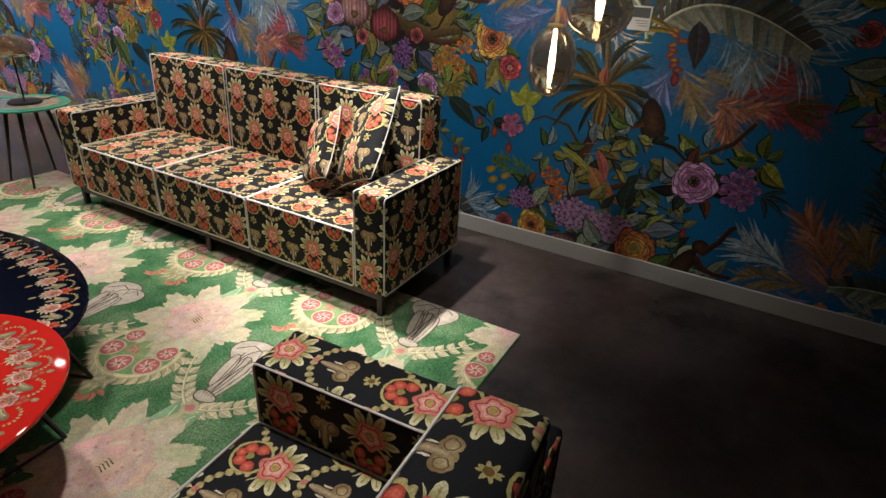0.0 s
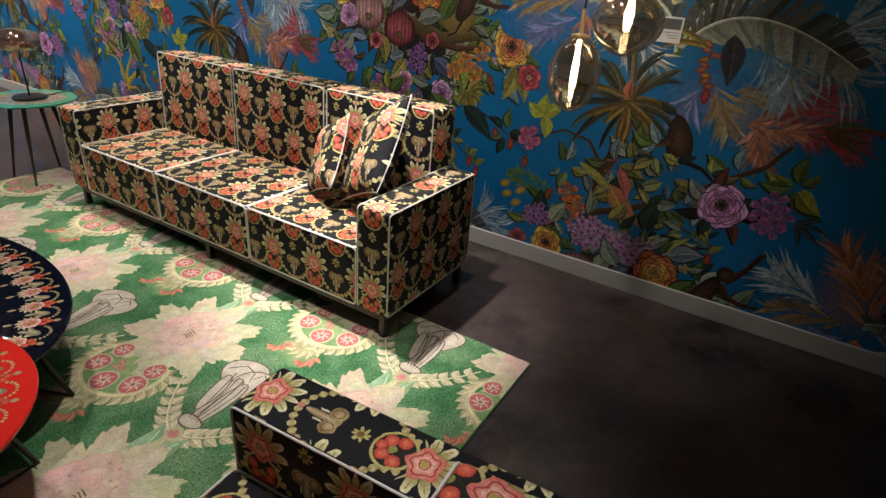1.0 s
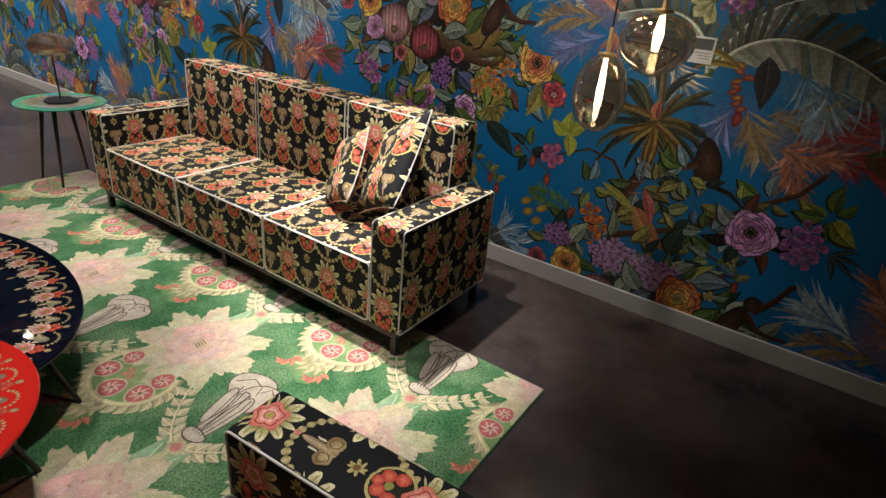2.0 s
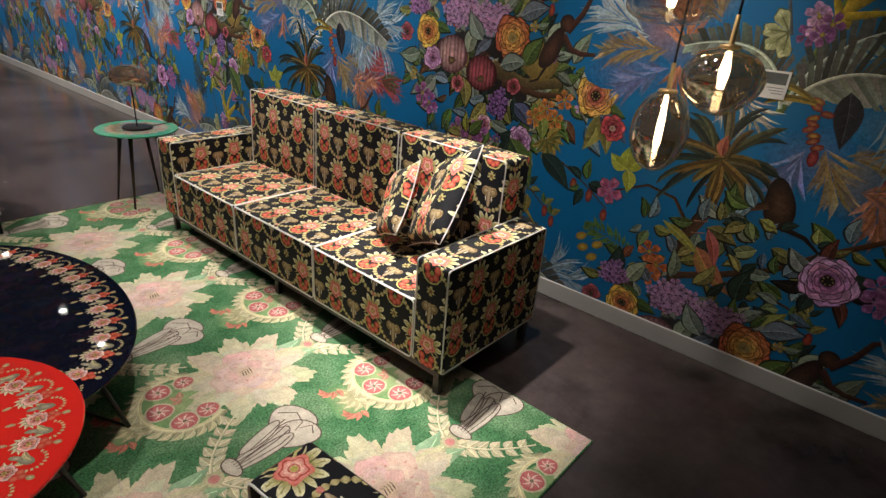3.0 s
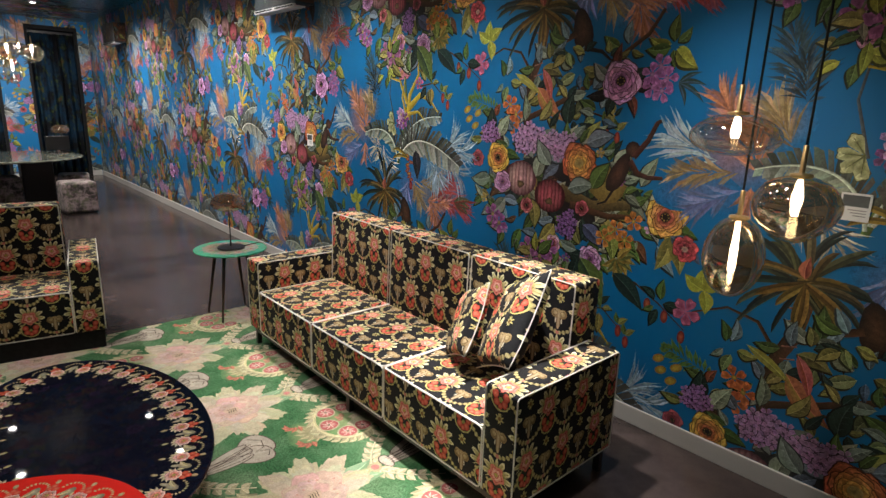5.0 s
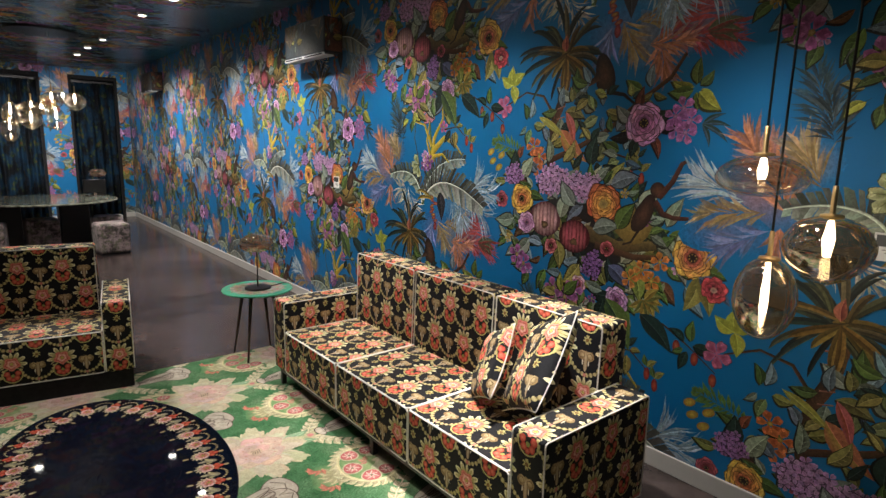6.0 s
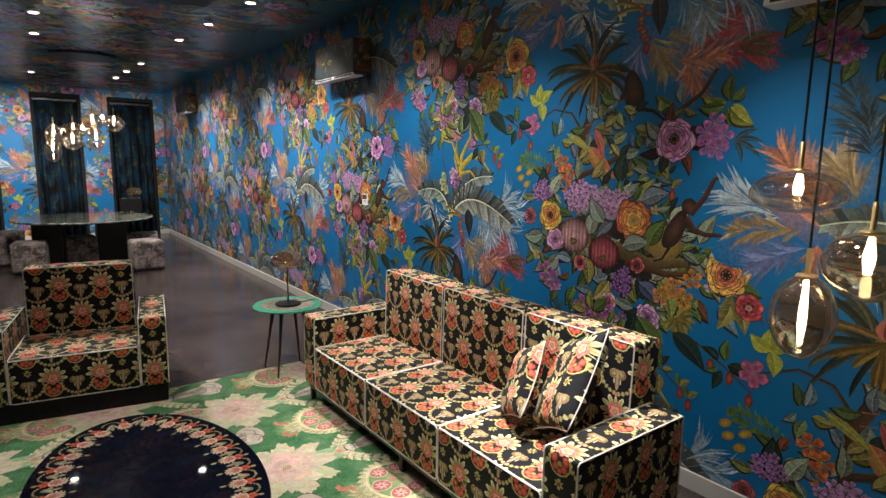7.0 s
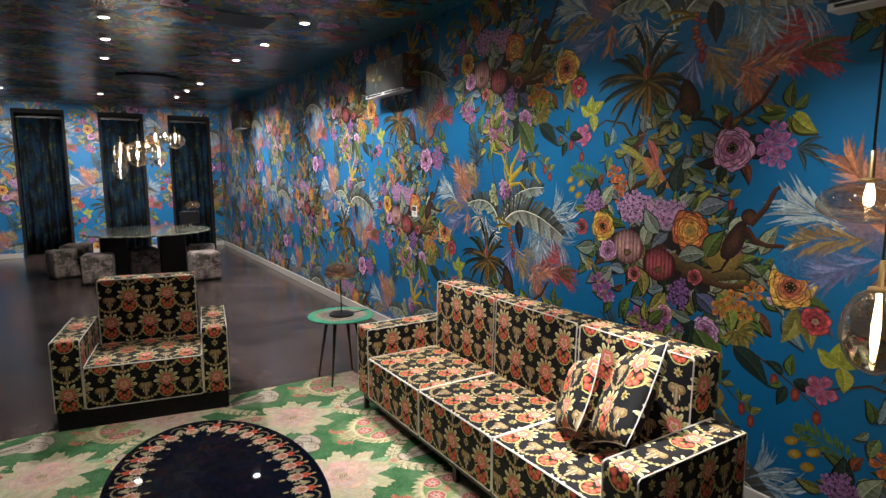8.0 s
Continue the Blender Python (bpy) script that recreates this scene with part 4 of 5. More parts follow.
    p.rose(0.0, 1.03, 0.066, (0.42, 0.05, 0.06), (0.34, 0.03, 0.05), (0.5, 0.35, 0.3), ((1.0, 6), (0.62, 5)))
    for x, y, r, c, d in ((-0.62, 1.14, 0.046, ROSE, WINE), (-0.80, 0.90, 0.055, (0.52, 0.28, 0.36), ROSE), (-1.02, 1.10, 0.050, (0.50, 0.12, 0.13), WINE)):
        p.rose(x, y, r, c, d, DARKB, ((1.0, 5), (0.74, 5), (0.48, 4)))
    for x, y in ((-0.89, 0.80), (-0.98, 0.84), (-1.24, 0.95), (-1.30, 1.0), (-0.83, 0.86)):
        p.blossom(x, y, 0.070, (0.30, 0.09, 0.25), (0.55, 0.4, 0.15))
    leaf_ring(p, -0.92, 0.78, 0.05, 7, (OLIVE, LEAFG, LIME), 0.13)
    for i in range(9):
        p.leaf(-0.36, 0.90, -2.6 + 0.42 * i, 0.11, 0.024, ((0.36, 0.25, 0.05), (0.20, 0.21, 0.06))[i % 2])
    p.leaf(-0.60, 0.86, -1.0, 0.32, 0.075, LEAFG, DEEP, 0.1, 6), p.leaf(-0.38, 0.82, -0.7, 0.26, 0.06, DEEP, (0.01, 0.02, 0.02), 0.1, 5)
    p.stem([(-0.25, 0.80), (-0.10, 0.72), (0.05, 0.62)], 0.005, 0.003, BROWN)
    for x, y in ((-0.06, 0.66), (0.04, 0.58), (-0.16, 0.7)):
        p.disc(x, y, 0.02, 0.035, (0.55, 0.13, 0.05), WINE)
    leaf_ring(p, -0.1, 0.72, 0.03, 5, (DEEP, LEAFG), 0.10)
    return p


REP_U, REP_V = 3.04, 2.46       # the wallpaper's repeat; every second column drops by half
MOTIF = wallpaper_motif()


# ---- the room ----
def slab(name, dims, material, label, category=""):
    ob = finish(name, box(*dims), material)
    return tagged(ob, label, category or name.split("_")[0], kind="structure")


floor = slab("floor", (WEST - 0.2, 0.2, SOUTH - 0.2, FAR + 0.9, -0.15, 0.0), FLOOR, "dark brown polished resin floor with cloudy stains")
ceiling = slab("ceiling", (WEST - 0.2, 0.2, SOUTH - 0.2, FAR + 0.9, CEIL, CEIL + 0.15), CEIL_BLUE, "dark blue ceiling papered with glossy floral print")
wall_east = slab("wall_east", (0.0, 0.2, SOUTH, FAR + 0.9, 0.0, CEIL), BLUE, "blue wallpapered wall with large tropical flower print")
# west and south walls are added out of view as pale reflectors
wall_west = slab("wall_west", (WEST - 0.2, WEST, SOUTH, FAR + 0.9, 0.0, CEIL), BOUNCE_WALL, "unseen plain beige wall, added to close the room and bounce light")
wall_south = slab("wall_south", (WEST, 0.0, SOUTH - 0.2, SOUTH, 0.0, CEIL), BOUNCE_WALL, "unseen plain beige wall, added to close the room and bounce light")
wall_back = slab("wall_back", (WEST, 0.0, FAR + 0.7, FAR + 0.9, 0.0, CEIL), PLAIN_WALL, "dark wall behind the curtained openings")

# far wall with three tall openings
OPENINGS = [(-3.87, -2.99), (-2.41, -1.56), (-1.08, -0.20)]
OPEN_TOP = 2.97
wall_north = thing("wall_north", label="blue floral wallpapered end wall with three tall openings", category="wall", kind="structure")
edges = [WEST] + [v for o in OPENINGS for v in o] + [0.0]
for i in range(0, len(edges), 2):
    part("wall_pier", box(edges[i], edges[i + 1], FAR, FAR + 0.2, 0.0, OPEN_TOP), BLUE, wall_north)
part("wall_head", box(WEST, 0.0, FAR, FAR + 0.2, OPEN_TOP, CEIL), BLUE, wall_north)


def east(x, y, h):
    return Vector((-0.0006 - h, -x, y))


def north(x, y, h):
    return Vector((x, FAR - 0.0006 - h, y))


def above(x, y, h):
    return Vector((x, y, CEIL - 0.0006 - h))


def paper(name, me, parent, m=None, material=None):
    me.materials.clear()
    me.materials.append(material or PRINT)
    ob = new(name, me)
    ob.parent = parent
    if m is not None:
        ob.matrix_basis = m
    return tagged(ob, kind="stuff")


low = MOTIF.moved([(0, k * REP_V) for k in (-1, 0, 1)])
high = MOTIF.moved([(0, (k + 0.5) * REP_V) for k in (-2, -1, 0)])
me_low = low.mesh("flower_print", -3, 2, 0.10, CEIL, east)
me_high = high.mesh("flower_print", -3, 2, 0.10, CEIL, east, lift=0.0006)
for k in range(-4, 2):
    paper("flower_print", me_low, wall_east, Matrix.Translation((0, -REP_U * k, 0)))
    paper("flower_print", me_high, wall_east, Matrix.Translation((0, -REP_U * (k - 0.5), 0)))

# end wall: cut round the openings
for i in range(0, len(edges), 2):
    a, b = max(edges[i], -5.2), edges[i + 1]
    both = MOTIF.moved([(REP_U * c + 0.2 - (0.5 if r % 2 else 0) * REP_U, REP_V * (r * 0.5 - 1)) for c in (-2, -1, 0, 1) for r in range(0, 4)])
    paper("flower_print", both.mesh("flower_print", a, b, 0.10, OPEN_TOP, north), wall_north)
both = MOTIF.moved([(REP_U * c + 0.2 - (0.5 if r % 2 else 0) * REP_U, REP_V * (r * 0.5 - 1)) for c in (-2, -1, 0, 1) for r in range(0, 4)])
paper("flower_print", both.mesh("flower_print", -5.2, 0.0, OPEN_TOP, CEIL, north), wall_north)

# ceiling paper: the same print, dim and turned
over = MOTIF.moved([(0, 0)])
me_top = over.mesh("ceiling_print", -3, 2, -2, 5, above)
for i in range(-1, 3):
    for j in range(0, 7):
        if -3.2 + 1.52 * i < 2.4:
            paper("ceiling_print", me_top, ceiling, Matrix.Translation((-1.6 - 1.35 * i - (0.6 if j % 2 else 0), -1.5 + 1.9 * j, -0.0012 * ((i + 2 * j) % 4))), CEIL_PRINT)

baseboard = finish("baseboard", box(-0.016, -0.001, SOUTH, FAR - 0.02, 0.0, 0.10, 0.003, 1), BASE_PAINT)
tagged(baseboard, "off-white painted skirting board along the wall", "skirting", kind="structure")
for i in range(0, len(edges), 2):
    b = finish("baseboard", box(edges[i] + 0.001, edges[i + 1] - 0.02, FAR - 0.016, FAR - 0.001, 0.0, 0.10, 0.003, 1), BASE_PAINT)
    tagged(b, "off-white painted skirting board along the end wall", "skirting", kind="structure")


# curtains in the openings, black frames round them
def curtain(x0, x1, back=0.16):
    c = thing("curtain", (x0 + x1) / 2, FAR + back, 0, label="dark printed floor-length curtain in a black opening", category="curtain", group="curtains in the openings")
    w = x1 - x0
    bm = bmesh.new()
    n = 60
    cols = []
    for i in range(n + 1):
        s = i / n
        d = 0.045 * math.sin(s * 2 * math.pi * 6.5 + x0) + 0.02 * math.sin(s * 31 + x0)
        cols.append([bm.verts.new((-w / 2 + w * s, d * (0.75 + 0.25 * k / 4), 0.02 + (OPEN_TOP - 0.16) * (1 - k / 4))) for k in range(5)])
    for a, b in zip(cols, cols[1:]):
        for k in range(4):
            bm.faces.new((a[k], a[k + 1], b[k + 1], b[k]))
    cloth = part("curtain_cloth", bm, CURTAIN, c, smooth=True)
    sol = cloth.modifiers.new("thick", "SOLIDIFY")
    sol.thickness = 0.006
    part("curtain_rail", box(-w / 2, w / 2, -0.02, 0.02, OPEN_TOP - 0.14, OPEN_TOP - 0.10), BLACK_METAL, c)
    f = thing("door_frame", (x0 + x1) / 2, FAR, 0, label="black frame lining a tall opening", category="frame", kind="structure")
    for s in (-1, 1):
        part("jamb", box(s * w / 2 - (0.05 if s > 0 else 0), s * w / 2 + (0.05 if s < 0 else 0), -0.01, 0.1, 0.0, OPEN_TOP), MATT_BLACK, f)
    part("head", box(-w / 2 + 0.05, w / 2 - 0.05, -0.01, 0.1, OPEN_TOP - 0.08, OPEN_TOP), MATT_BLACK, f)


for k, (a, b) in enumerate(OPENINGS):
    curtain(a, b, 0.5 if k == 0 else 0.16)


# ceiling downlights
def downlight(x, y):
    d = thing("ceiling_spot", x, y, CEIL, label="small white recessed ceiling spotlight, switched on", category="ceiling light", group="ceiling spots")
    part("housing", lathe([(0.052, 0.0), (0.052, -0.03), (0.044, -0.034), (0.040, -0.03), (0.040, -0.012), (0, -0.012)], 28), WHITE_PLASTIC, d, smooth=True)
    part("lens", lathe([(0.039, -0.020), (0.039, -0.026), (0.03, -0.031), (0, -0.033)], 28), SPOT_GLOW, d, "glowing lens", True)


# the added west spots get a housing and lens as well
for (sx, sy), *_ in SPOTS:
    downlight(sx, sy)


# air conditioners covered in wallpaper
def air_conditioner(y0, y1, z0, z1, depth, seed):
    a = thing("air_conditioner", 0, (y0 + y1) / 2, z0, label="wall air conditioner papered over with floral print, white air outlet below", category="air conditioner", group="air conditioners")
    w, h = y1 - y0, z1 - z0
    part("casing", box(-depth, -0.008, -w / 2, w / 2, 0.03, h, 0.012, 2), CASING, a)
    def faded(x0, x1, ground, tones, name, place):
        o = Print(40 + seed)
        for k in range(7):
            o.haze(o.rng.uniform(x0, x1), o.rng.uniform(0.0, h), 0.22, 0.18, tones[k % 3], ground, o.rng.uniform(0, 3))
        for k in range(9):
            o.plume(o.rng.uniform(x0, x1), o.rng.uniform(-0.05, h), o.rng.uniform(0.8, 2.4), 0.22, 0.13, tones[k % 3], ground, 26, 0.6)
        leaf_ring(o, x0 + 0.3 * (x1 - x0), 0.5 * h, 0.03, 4, (OLIVE, GREYG), 0.10)
        me = o.mesh("flower_print", x0, x1, 0.045, h - 0.012, place)
        me.materials.append(PRINT)
        new(name, me).parent = a

    faded(-w / 2 + 0.012, w / 2 - 0.012, (0.045, 0.055, 0.06), ((0.13, 0.11, 0.09), (0.09, 0.11, 0.12), (0.14, 0.095, 0.05)), "front_print", lambda x, y, q: Vector((-depth - 0.0005 - q, -x, y)))
    faded(-depth + 0.012, -0.02, (0.03, 0.03, 0.035), ((0.26, 0.09, 0.04), (0.04, 0.05, 0.06), (0.14, 0.06, 0.03)), "side_print", lambda x, y, q: Vector((x, -w / 2 - 0.0005 - q, y)))
    part("outlet", merge(box(-depth - 0.004, -depth + 0.10, -w / 2 + 0.005, w / 2 - 0.005, 0.0, 0.014), box(-depth - 0.004, -depth + 0.008, -w / 2 + 0.005, w / 2 - 0.005, 0.014, 0.028), box(-depth - 0.006, -depth + 0.09, -0.012, 0.012, 0.012, 0.03)), WHITE_PLASTIC, a, "white plastic air outlet")
    # solid dark strips take the place of shade in the outlet's openings
    for s in (-1, 1):
        part("slot_shade", box(-depth - 0.007, -depth - 0.0045, min(s * 0.03, s * (w / 2 - 0.03)), max(s * 0.03, s * (w / 2 - 0.03)), 0.009, 0.022), DARK, a)


air_conditioner(3.56, 4.38, 2.47, 2.81, 0.20, 0)
air_conditioner(-0.85, -0.03, 2.35, 2.70, 0.21, 1)
air_conditioner(9.9, 10.7, 2.52, 2.86, 0.20, 2)

vent = thing("ceiling_vent", -1.44, 4.35, CEIL, label="flush painted ceiling hatch among the floral print", category="vent")
part("frame_rim", merge(box(-0.24, 0.24, -0.21, -0.19, -0.012, -0.004), box(-0.24, 0.24, 0.19, 0.21, -0.012, -0.004), box(-0.24, -0.22, -0.19, 0.19, -0.012, -0.004), box(0.22, 0.24, -0.19, 0.19, -0.012, -0.004)), PLAIN_WALL, vent)
part("panel", box(-0.218, 0.218, -0.188, 0.188, -0.010, -0.004), PLAIN_WALL, vent)


# ---- rug ----
RUG = (-4.05, -0.925, -0.585, 3.19)


def rug_motif():
    """One repeat of the rug: ground leaves and chains, then the drawn things on top."""
    g, p = Print(5), Print(6)
    g.shine = p.shine = 1.02
    CREAM, SAND = (0.54, 0.48, 0.31), (0.42, 0.38, 0.21)
    GREY, INK, REDP = (0.47, 0.40, 0.32), (0.09, 0.06, 0.045), (0.48, 0.11, 0.11)
    # leaf chains that curve away from small rosettes
    for sign in (1, -1):
        way = [(0.33 + 0.015 * k + 0.0075 * k * k * 0.5, sign * (0.03 + 0.036 * k)) for k in range(7)]
        for k in range(6):
            (x, y), (x1, y1) = way[k], way[k + 1]
            a = math.atan2(y1 - y, x1 - x)
            for q in (0.75, -0.75):
                g.leaf(x, y, a + q, 0.070 - 0.003 * k, 0.022, CREAM, SAND, 0.1 * q)
        g.stem(way, 0.006, 0.004, CREAM)
    # pale mint leaf between flower and rosette
    for a in (0.22, -0.22):
        g.leaf(0.05, 0.0, a, 0.30, 0.075, (0.28, 0.42, 0.24), (0.22, 0.36, 0.18), -0.4 * a, 3)
    g.leaf(0.10, 0.0, 0.0, 0.24, 0.04, (0.46, 0.46, 0.26), SAND, 0, 3)
    # large ragged flower
    for r, n, c in ((0.300, 9, CREAM), (0.235, 8, (0.57, 0.50, 0.35))):
        for i in range(n):
            a = 2 * math.pi * i / n + r * 9
            for d in (-0.20, 0.20, -0.09, 0.10, 0.0):
                p.petal(0, 0, a + d, 0.05, r * (1.0 - 0.9 * abs(d)) * p.rng.uniform(0.88, 1.06), 0.19, p.tint(c, 0.03), p.tint(tuple(v * 0.97 for v in c), 0.04))
    for r, n, c in ((0.160, 7, (0.62, 0.42, 0.33)), (0.125, 6, (0.64, 0.46, 0.37)), (0.085, 5, (0.60, 0.40, 0.32))):
        for i in range(n):
            p.petal(0, 0, 2 * math.pi * i / n + r * 20, 0.0, r * p.rng.uniform(0.85, 1.1), 0.62, p.tint(tuple(v * 0.98 for v in c), 0.03), p.tint(c, 0.04), tuple(v * 0.93 for v in c))
    for k in range(14):
        a, r = k * 2.4, 0.05 + 0.10 * p.rng.random()
        p.disc(r * math.cos(a), r * math.sin(a), 0.008, 0.006, (0.55, 0.24, 0.2), (0.5, 0.3, 0.24), a, 6)
    p.disc(0, 0, 0.040, 0.040, (0.55, 0.42, 0.26), (0.58, 0.40, 0.30), wob=0.15)
    for i in range(4):
        p.stem([(-0.022 + 0.013 * i, -0.018), (-0.012 + 0.012 * i, 0.012), (-0.02 + 0.014 * i, 0.02)], 0.0022, 0.0016, INK)
    # rosette
    p.disc(0.325, 0, 0.036, 0.036, CREAM, SAND, wob=0.08), p.disc(0.325, 0, 0.021, 0.021, (0.55, 0.17, 0.15), (0.5, 0.24, 0.2))
    # fruit in an open ring of leaf
    cx = -0.285
    arc = [(cx + 0.165 * math.cos(q), 0.185 * math.sin(q)) for q in (math.radians(55 + 12.5 * k) for k in range(21))]
    g.disc(cx - 0.01, 0, 0.15, 0.165, (0.30, 0.38, 0.17), (0.16, 0.30, 0.11), n=28, wob=0.05)
    p.stem(arc, 0.020, 0.020, SAND), p.stem(arc, 0.011, 0.011, (0.54, 0.49, 0.28))
    for k, (x, y) in enumerate(arc[1:-1]):
        q = math.radians(55 + 12.5 * (k + 1))
        p.leaf(x, y, q + (0.9 if k < 10 else -0.9), 0.062, 0.020, (0.52, 0.47, 0.28), SAND, 0.2)
    for x, y, r in ((-0.33, 0.118, 0.048), (-0.225, 0.115, 0.040), (-0.378, 0.0, 0.050), (-0.33, -0.112, 0.050), (-0.235, -0.108, 0.044)):
        p.disc(x, y, r * 1.14, r * 1.08, CREAM, CREAM, 0.3, 18, 0.04), p.disc(x, y, r * 0.98, r * 0.92, (0.56, 0.22, 0.19), REDP, 0.3, 18, 0.05)
        for k in range(7):
            q = k * 0.9 + x * 30
            p.leaf(x, y, q, r * 0.85, r * 0.12, (0.66, 0.44, 0.37), (0.56, 0.24, 0.20), 0.2)
        p.disc(x, y, r * 0.16, r * 0.16, (0.22, 0.24, 0.10), INK, n=8)
    for k in range(3):
        p.leaf(-0.28, 0.02, 1.2 + 1.1 * k, 0.05, 0.016, (0.50, 0.20, 0.14), (0.40, 0.34, 0.18))
    # pale grey shapes drawn in ink
    x, y = -0.07, -0.415
    for dx, dy, a, b, tt in ((0.035, 0.025, 0.082, 0.095, 0.3), (0.0, -0.045, 0.095, 0.070, -0.5), (-0.115, -0.012, 0.125, 0.032, 0.10), (-0.125, -0.045, 0.125, 0.026, 0.05), (-0.10, 0.030, 0.10, 0.024, 0.25), (-0.255, -0.03, 0.026, 0.048, 0.0)):
        p.disc(x + dx, y + dy, a + 0.0055, b + 0.0055, INK, INK, tt, 24, 0.06), p.disc(x + dx, y + dy, a, b, (0.53, 0.47, 0.37), GREY, tt, 24, 0.06)
    for k in range(4):
        p.stem([(x + 0.02 - 0.012 * k, y + 0.05 - 0.03 * k), (x - 0.07, y + 0.025 - 0.026 * k), (x - 0.16, y + 0.0 - 0.018 * k), (x - 0.245, y - 0.01 - 0.014 * k)], 0.0028, 0.0016, INK)
    p.stem([(x + 0.02, y + 0.10), (x + 0.075, y + 0.05), (x + 0.06, y - 0.01), (x + 0.01, y - 0.03)], 0.003, 0.002, INK)
    p.stem([(x + 0.05, y - 0.09), (x + 0.075, y - 0.05), (x + 0.03, y - 0.03)], 0.003, 0.002, INK)
    # faded orange sprig at the ring's stalk
    g.disc(0.22, -0.4525, 0.12, 0.11, (0.34, 0.38, 0.19), (0.09, 0.22, 0.08), 0, 18, 0.15)
    for i in range(6):
        p.leaf(0.26, -0.4525, 2.0 + i * 0.45, 0.11, 0.026, (0.48, 0.42, 0.24), (0.38, 0.36, 0.18), 0.2)
    for dx, dy in ((-0.06, 0.09), (-0.07, -0.08)):
        for k in range(5):
            p.leaf(0.22 + dx + 0.012 * k, -0.4525 + dy, 1.6 + 0.75 * k, 0.055, 0.014, (0.52, 0.19, 0.12), (0.42, 0.13, 0.09))
    return g, p


rug = finish("rug", box(RUG[0], RUG[1], RUG[2], RUG[3], 0.0005, 0.009, 0.003, 1), RUG_GREEN)
tagged(rug, "large green rug printed with cream flowers and fruit medallions", "rug")
spots = [(-1.668 + 0.72 * c, 0.716 + 0.905 * r + (0.4525 if c % 2 else 0)) for c in range(-4, 3) for r in range(-3, 4)]
under, top = rug_motif()
whole = under.moved(spots)
whole.patches += top.moved(spots).patches
me = whole.mesh("rug_pattern", RUG[0] + 0.006, RUG[1] - 0.006, RUG[2] + 0.006, RUG[3] - 0.006, lambda x, y, h: Vector((x, y, 0.0092 + h)), 0.00002, 0.0001)
me.materials.append(RUG_PRINT)
ob = new("rug_pattern", me)
ob.parent = rug
tagged(ob, kind="stuff")
RZ = 0.0105   # standing height on the rug


# ---- sofa and armchairs ----
ARM_Z, SEAT_Z, BACK_Z, BOT = 0.618, 0.430, 0.915, 0.128


def cushion(name, parent, dims, cord, soft=0.016, puff=0.004, seed=0, along_y=False, tilt=0.0, cloth=None):
    c = part(name, upholstered(*dims, soft, puff, seed, cloth, along_y), FABRIC, parent, smooth=True)
    part("piping", edge_cord(*dims, soft, cord), PIPING, c, "white corded piping", True)
    if tilt:
        x0, x1, y0, y1, z0, z1 = dims
        c.matrix_basis = Matrix.Translation((x1, 0, z0)) @ pose(0, 0, 0, 0, tilt, 0) @ Matrix.Translation((-x1, 0, -z0))
    return c


def make_sofa():
    s = thing("sofa", 0, 0, RZ, label="long three-seat sofa in black flowered fabric with white piping", category="sofa")
    for y0, seed in ((0.0, 1), (2.282, 2)):
        front = CLOTH_P / 2 - y0 - 0.083
        cushion("armrest", s, (-1.20, -0.50, y0, y0 + 0.168, BOT, ARM_Z), ("-y", "+y"), 0.016, 0.002, seed, True, cloth=((1, front, -0.119), (1.124, 0.083, -0.192), (1, front, -0.119)))
    cuts = (0.170, 0.856, 1.575, 2.280)
    for i in range(3):
        a, b = cuts[i] + 0.001, cuts[i + 1] - 0.001
        cushion("seat_cushion", s, (-1.20, -0.60, a, b, BOT + 0.002, SEAT_Z - RZ), ("+z", "-x"), 0.018, 0.007, 3 + i, True, cloth=((1, -0.282, -0.137), (1, 0, -0.137), (1, -0.282, -0.238)))
        shift = 0.141 if i == 0 else 0.096
        cushion("back_cushion", s, (-0.645, -0.445, a + 0.006, b - 0.006, SEAT_Z - RZ - 0.02, BACK_Z - RZ), ("-x",), 0.018, 0.008, 7 + i, True, 1.5, ((1, shift, -0.442), (1, 0.05, -0.442), (1, shift, -0.442)))
    part("base_frame", merge(box(-1.175, -0.50, 0.03, 0.06, 0.088, 0.126, 0.002, 1), box(-1.175, -0.50, 2.39, 2.42, 0.088, 0.126, 0.002, 1), box(-1.175, -1.145, 0.06, 2.39, 0.088, 0.126, 0.002, 1), box(-0.53, -0.50, 0.06, 2.39, 0.088, 0.126, 0.002, 1)), BLACK_METAL, s)
    part("underside", box(-1.14, -0.535, 0.065, 2.385, 0.112, 0.126), DARK, s)
    for y in (0.045, 1.225, 2.405):
        for x in (-1.158, -0.518):
            z0 = 0.0 if x < RUG[1] else -RZ + 0.0005
            part("leg", box(x - 0.016, x + 0.016, y - 0.016, y + 0.016, z0, 0.087, 0.002, 1), BLACK_METAL, s)
    return s


make_sofa()


